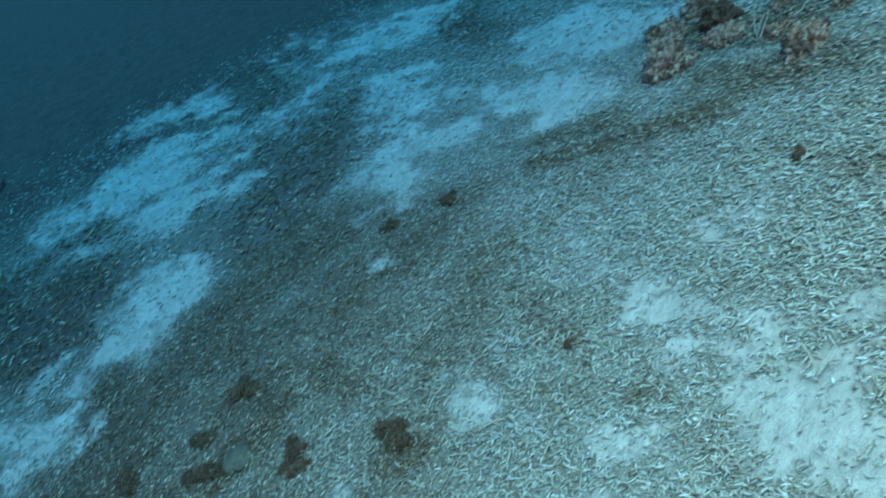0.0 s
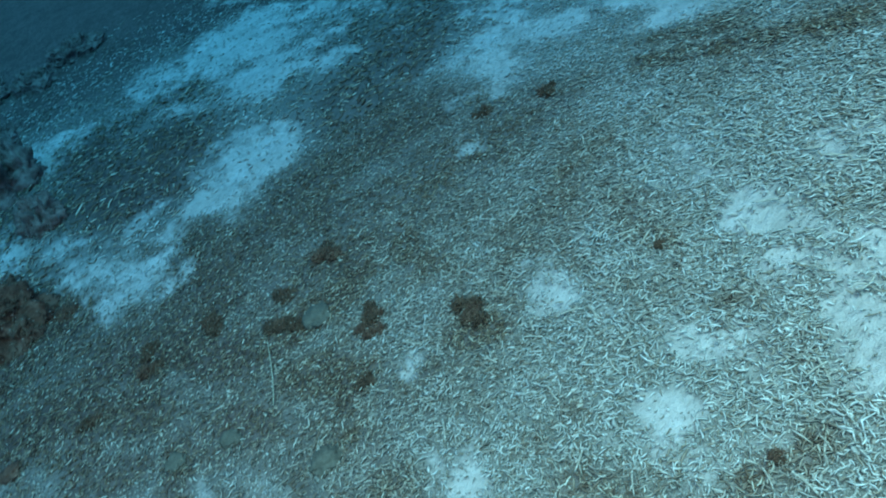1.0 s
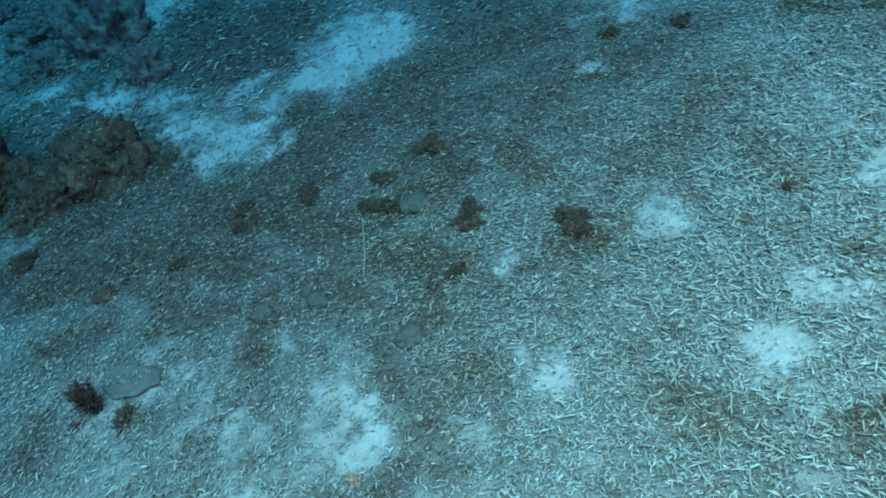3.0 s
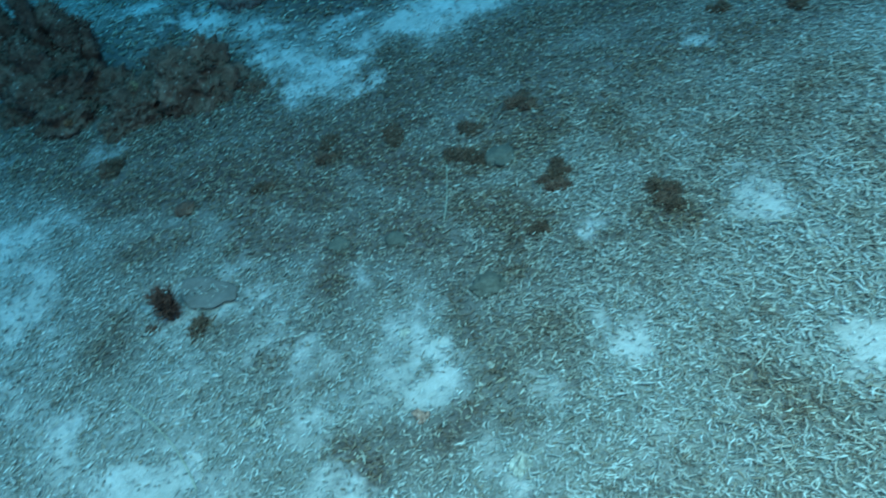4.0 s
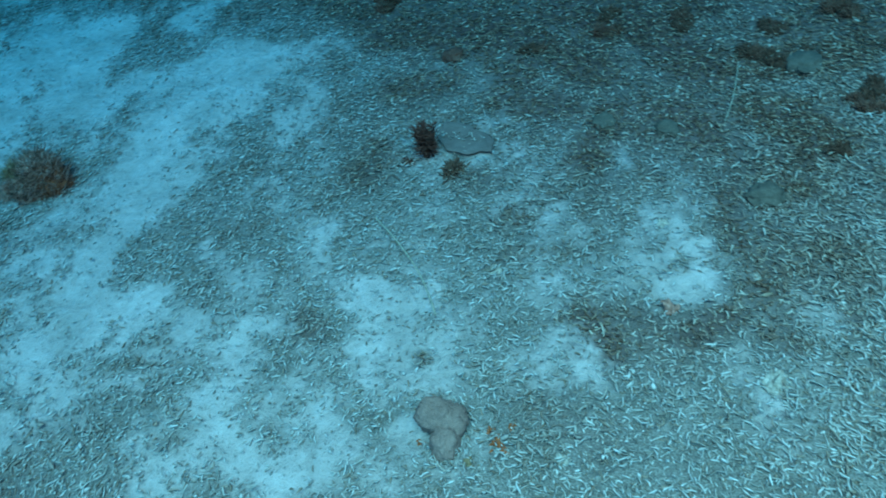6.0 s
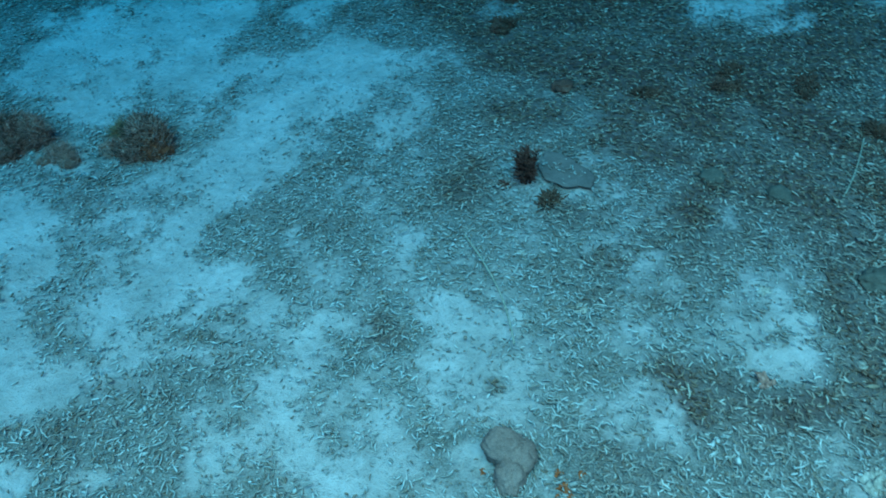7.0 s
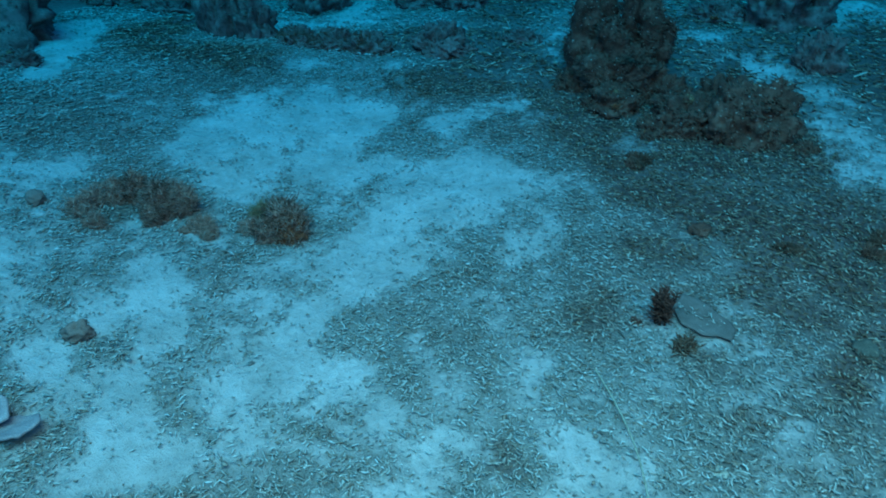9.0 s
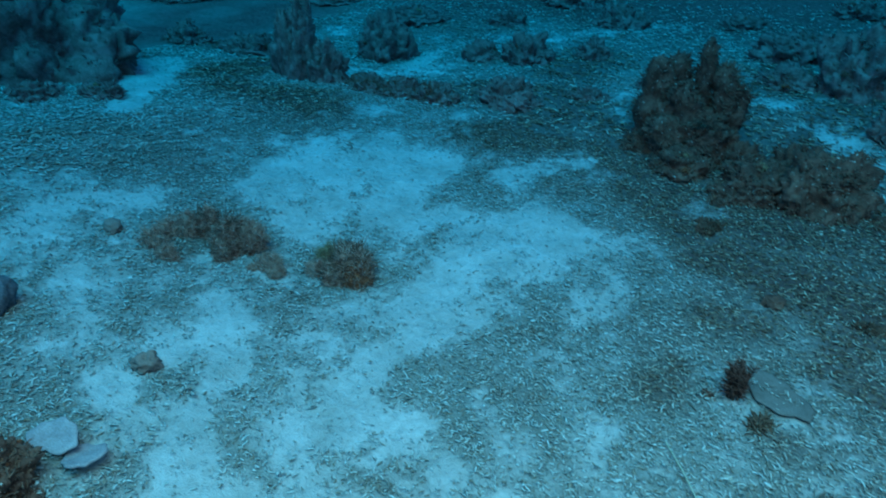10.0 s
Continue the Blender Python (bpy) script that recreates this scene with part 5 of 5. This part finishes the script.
# Built in place of a black feather star, as a plain tuft.
plume = thing("feathery_tuft", -1.77, 3.80, "black feathery tuft standing on the rubble", "soft coral", 0.01)
frond_rng = random.Random(5)
for k in range(14):
    bm = bmesh.new()
    a, lean = frond_rng.uniform(0, 6.28), frond_rng.uniform(0.0, 0.10)
    tall = frond_rng.uniform(0.20, 0.36)
    top = (math.cos(a) * lean, math.sin(a) * lean + 0.02, tall)
    branch(bm, (math.cos(a) * 0.045, math.sin(a) * 0.03, 0), top, 0.008, 0.003, 0.05, 5, 4, frond_rng)
    for j in range(46):
        f = frond_rng.uniform(0.12, 1.0)
        b = frond_rng.uniform(0, 6.28)
        q = 0.115 * (1.05 - 0.65 * f) * frond_rng.uniform(0.6, 1.2)
        foot = (top[0] * f, top[1] * f, tall * f)
        branch(bm, foot, (foot[0] + math.cos(b) * q, foot[1] + math.sin(b) * q, foot[2] + 0.055 * frond_rng.uniform(0.4, 1.2)), 0.006, 0.0025, 0.1, 4, 2, frond_rng)
    part("frond", bm, BLACK, plume)
branching(-1.93, 3.72, 0.10, 50, 0.008, BLACK, "low dark tuft at the foot of the black one", "low_tuft", "algae", 0.1, 16, 0.7, 3)
branching(-1.55, 3.62, 0.17, 130, 0.012, ALGA, "small dark brown tuft on the rubble", "brown_tuft", "algae", 0.1, 6, 0.9, 3)
branching(0.12, 2.08, 0.12, 11, 0.028, HEAD, "small brown tube sponge on sand", "tube_sponge", "sponge", 0.7, 7, 1.0, 1)


def plate(x, y, w, d, thick, tilt, turn, material, label, seed, lift=0.02, name="coral_plate"):
    """A thin scalloped plate with a thick rounded rim, lying tilted."""
    rng = random.Random(seed)
    ob = new(name)
    ob.matrix_world = Matrix.Translation((x, y, ground_at(x, y) + lift)) @ pose(0, 0, 0, 0, 0, turn) @ pose(0, 0, 0, tilt, 0, 0)
    tagged(ob, label, "coral plate")
    bm = bmesh.new()
    ph = [rng.uniform(0, 6.28) for _ in range(4)]
    n = 36
    rings = []
    for r, z in ((0.0, thick * 0.55), (0.35, thick * 0.4), (0.7, thick * 0.6), (0.93, thick), (1.0, thick * 0.6), (0.96, 0.0), (0.6, -thick * 0.3), (0.0, -thick * 0.5)):
        if r == 0:
            rings.append([bm.verts.new((0, 0, z))])
            continue
        ring = []
        for k in range(n):
            a = 2 * math.pi * k / n
            e = r * (1 + 0.11 * math.sin(2 * a + ph[0]) + 0.09 * math.sin(3 * a + ph[1]) + 0.05 * math.sin(7 * a + ph[2]) + 0.03 * math.sin(11 * a + ph[1]))
            ring.append(bm.verts.new((math.cos(a) * e * w / 2, math.sin(a) * e * d / 2, z + thick * 0.35 * math.sin(3 * a + ph[3]) * r)))
        rings.append(ring)
    for p, q in zip(rings, rings[1:]):
        for k in range(n):
            a, b = p[k % len(p)], p[(k + 1) % len(p)]
            c, e = q[(k + 1) % len(q)], q[k % len(q)]
            vs = []
            for v in (a, b, c, e):
                if v not in vs:
                    vs.append(v)
            bm.faces.new(vs)
    bmesh.ops.recalc_face_normals(bm, faces=bm.faces)
    part("body", bm, material, ob)
    return ob


plate(-1.47, 3.95, 0.60, 0.33, 0.02, 3, -42, GREY, "pale grey flat coral slab lying on rubble", 2, 0.014)
plate(-5.38, 0.48, 0.33, 0.26, 0.025, 22, 15, PLATE, "pale scalloped coral plate above the sand", 3, 0.10)
plate(-5.14, 0.50, 0.24, 0.32, 0.025, -18, 40, PLATE, "pale scalloped coral plate beside another", 4, 0.07)
boulder(0.86, 3.10, 0.13, 0.11, 5, KNOB, "round grey coral knob among rubble", 0.28, "coral_boulder")
boulder(1.40, 4.65, 0.16, 0.11, 6, KNOB, "round grey coral knob beside brown algae", 0.28, "coral_boulder")
boulder(-0.26, 4.10, 0.11, 0.08, 7, KNOB, "round grey coral knob among rubble", 0.28, "coral_boulder")
boulder(0.24, 3.93, 0.10, 0.09, 8, KNOB, "grey coral knob sunk in rubble", 0.28, "coral_boulder")


for x, y, r in ((0.65, 1.50, 0.085), (0.69, 2.33, 0.05), (1.00, 3.10, 0.05), (-0.55, 0.97, 0.06), (-1.08, 2.50, 0.06), (0.13, 2.90, 0.05), (2.57, 1.99, 0.05), (-1.62, 2.95, 0.045)):
    boulder(x, y, r, r * 0.5, int(x * 10 + y * 7) + 30, BONE, "pale flat stone of dead coral on rubble", 0.35, "coral_stone")


# brown algae clumps over the rubble
def clump(x, y, r, seed, label="dark brown algae clump on rubble", material=ALGA):
    rng = random.Random(seed)
    ob = thing("algae_clump", x, y, label, "algae", 0.0, 0, "algae clumps on the rubble")
    for k in range(6):
        bm = bmesh.new()
        a, q = rng.uniform(0, 6.28), r * rng.uniform(0.1, 0.95)
        e = r * rng.uniform(0.2, 0.45)
        blob(bm, math.cos(a) * q, math.sin(a) * q, 0.012, e, e * rng.uniform(0.5, 1.0), 0.02 + e * 0.2, 0.8, 2.8, 3, seed + k)
        pad = part("pad", bm, rng.choice((material, BROWN)), ob)
        turf(pad, pad, 130, 0.02 + r * 0.28, rng.choice((material, material, BROWN)), seed + k, 0.1, "fronds", 0.07)


for x, y, r in ((0.53, 5.45, 0.16), (-0.20, 5.50, 0.19), (1.22, 5.25, 0.13), (1.07, 4.78, 0.16), (1.18, 4.72, 0.10), (1.69, 4.07, 0.16), (1.84, 4.24, 0.10), (2.50, 3.42, 0.17), (1.87, 5.38, 0.16), (1.44, 3.55, 0.10),
                (4.30, 5.96, 0.13), (4.98, 5.52, 0.12), (-0.94, 5.19, 0.11), (-2.58, 6.21, 0.14)):
    clump(x, y, r, int(x * 31 + y * 17) + 400)

for x, y, r in ((3.02, 0.78, 0.04), (3.90, 2.62, 0.05), (6.10, 1.92, 0.08)):
    clump(x, y, r, int(x * 41 + y * 23) + 800, "small dark brown algae tuft between bleached coral branches")


def whip(points, r, label):
    """A long thin whip lying over the rubble."""
    cu = bpy.data.curves.new("whip", "CURVE")
    cu.dimensions, cu.bevel_depth, cu.bevel_resolution = "3D", r, 2
    sp = cu.splines.new("NURBS")
    sp.points.add(len(points) - 1)
    for p, (x, y) in zip(sp.points, points):
        p.co = (x, y, ground_at(x, y) + 0.055, 1)
    sp.use_endpoint_u, sp.order_u = True, 4
    cu.materials.append(CORD)
    me = bpy.data.meshes.new_from_object(new("curve_source", cu))
    bpy.data.objects.remove(bpy.data.objects["curve_source"])
    tagged(new("whip_coral", me), label, "whip coral")


whip([(-2.08, 2.98), (-1.94, 2.83), (-1.80, 2.66), (-1.66, 2.47), (-1.55, 2.27), (-1.45, 2.02)], 0.007, "long pale whip coral lying over sand and rubble")
whip([(0.89, 4.72), (0.83, 4.43), (0.78, 4.17), (0.68, 3.94)], 0.005, "long pale whip coral lying over rubble")


# larger broken branches on the shelf, each lying on the rubble
def fragment_mesh(seed):
    rng = random.Random(seed)
    bm = bmesh.new()
    L = 0.13
    branch(bm, (-L, 0, 0), (L, 0, 0.01), 0.014, 0.009, rng.uniform(-0.12, 0.12), 6, 5, rng)
    for _ in range(rng.randint(0, 2)):
        x = rng.uniform(-0.5, 0.6) * L
        a = rng.uniform(0.3, 0.8) * rng.choice((-1, 1))
        q = rng.uniform(0.4, 0.8) * L
        branch(bm, (x, 0, 0), (x + math.cos(a) * q, math.sin(a) * q, rng.uniform(-0.2, 0.4) * q), 0.011, 0.006, 0.1, 6, 3, rng)
    me = bpy.data.meshes.new("coral_fragment")
    bm.to_mesh(me)
    bm.free()
    for f in me.polygons:
        f.use_smooth = True
    me.materials.append(BONE)
    return me


rng = random.Random(77)
shapes = [fragment_mesh(k) for k in range(9)]
for k in range(200):
    if k < 150:
        x, y = rng.uniform(1.6, 6.2), rng.uniform(0.2, 4.2)
    else:
        x, y = rng.uniform(-4.5, 2.0), rng.uniform(0.8, 4.6)
    ob = new("coral_fragment", shapes[k % 9])
    q = rng.uniform(0.35, 0.75) if x > 1.6 else rng.uniform(0.25, 0.5)
    ob.matrix_world = pose(x, y, ground_at(x, y) + 0.035, rng.uniform(-12, 12), rng.uniform(-10, 10), rng.uniform(0, 360)) @ Matrix.Diagonal((q, q, q, 1))
    tagged(ob, "bleached broken coral branch lying on rubble", "coral fragment", "broken coral branches")
# pale branching colony standing among the shelf heads
branching(7.98, 3.5, 0.62, 5, 0.013, BONE, "pale branching staghorn coral among brown mounds", "staghorn_coral", "coral", 0.85, 11, 1.0, 1)
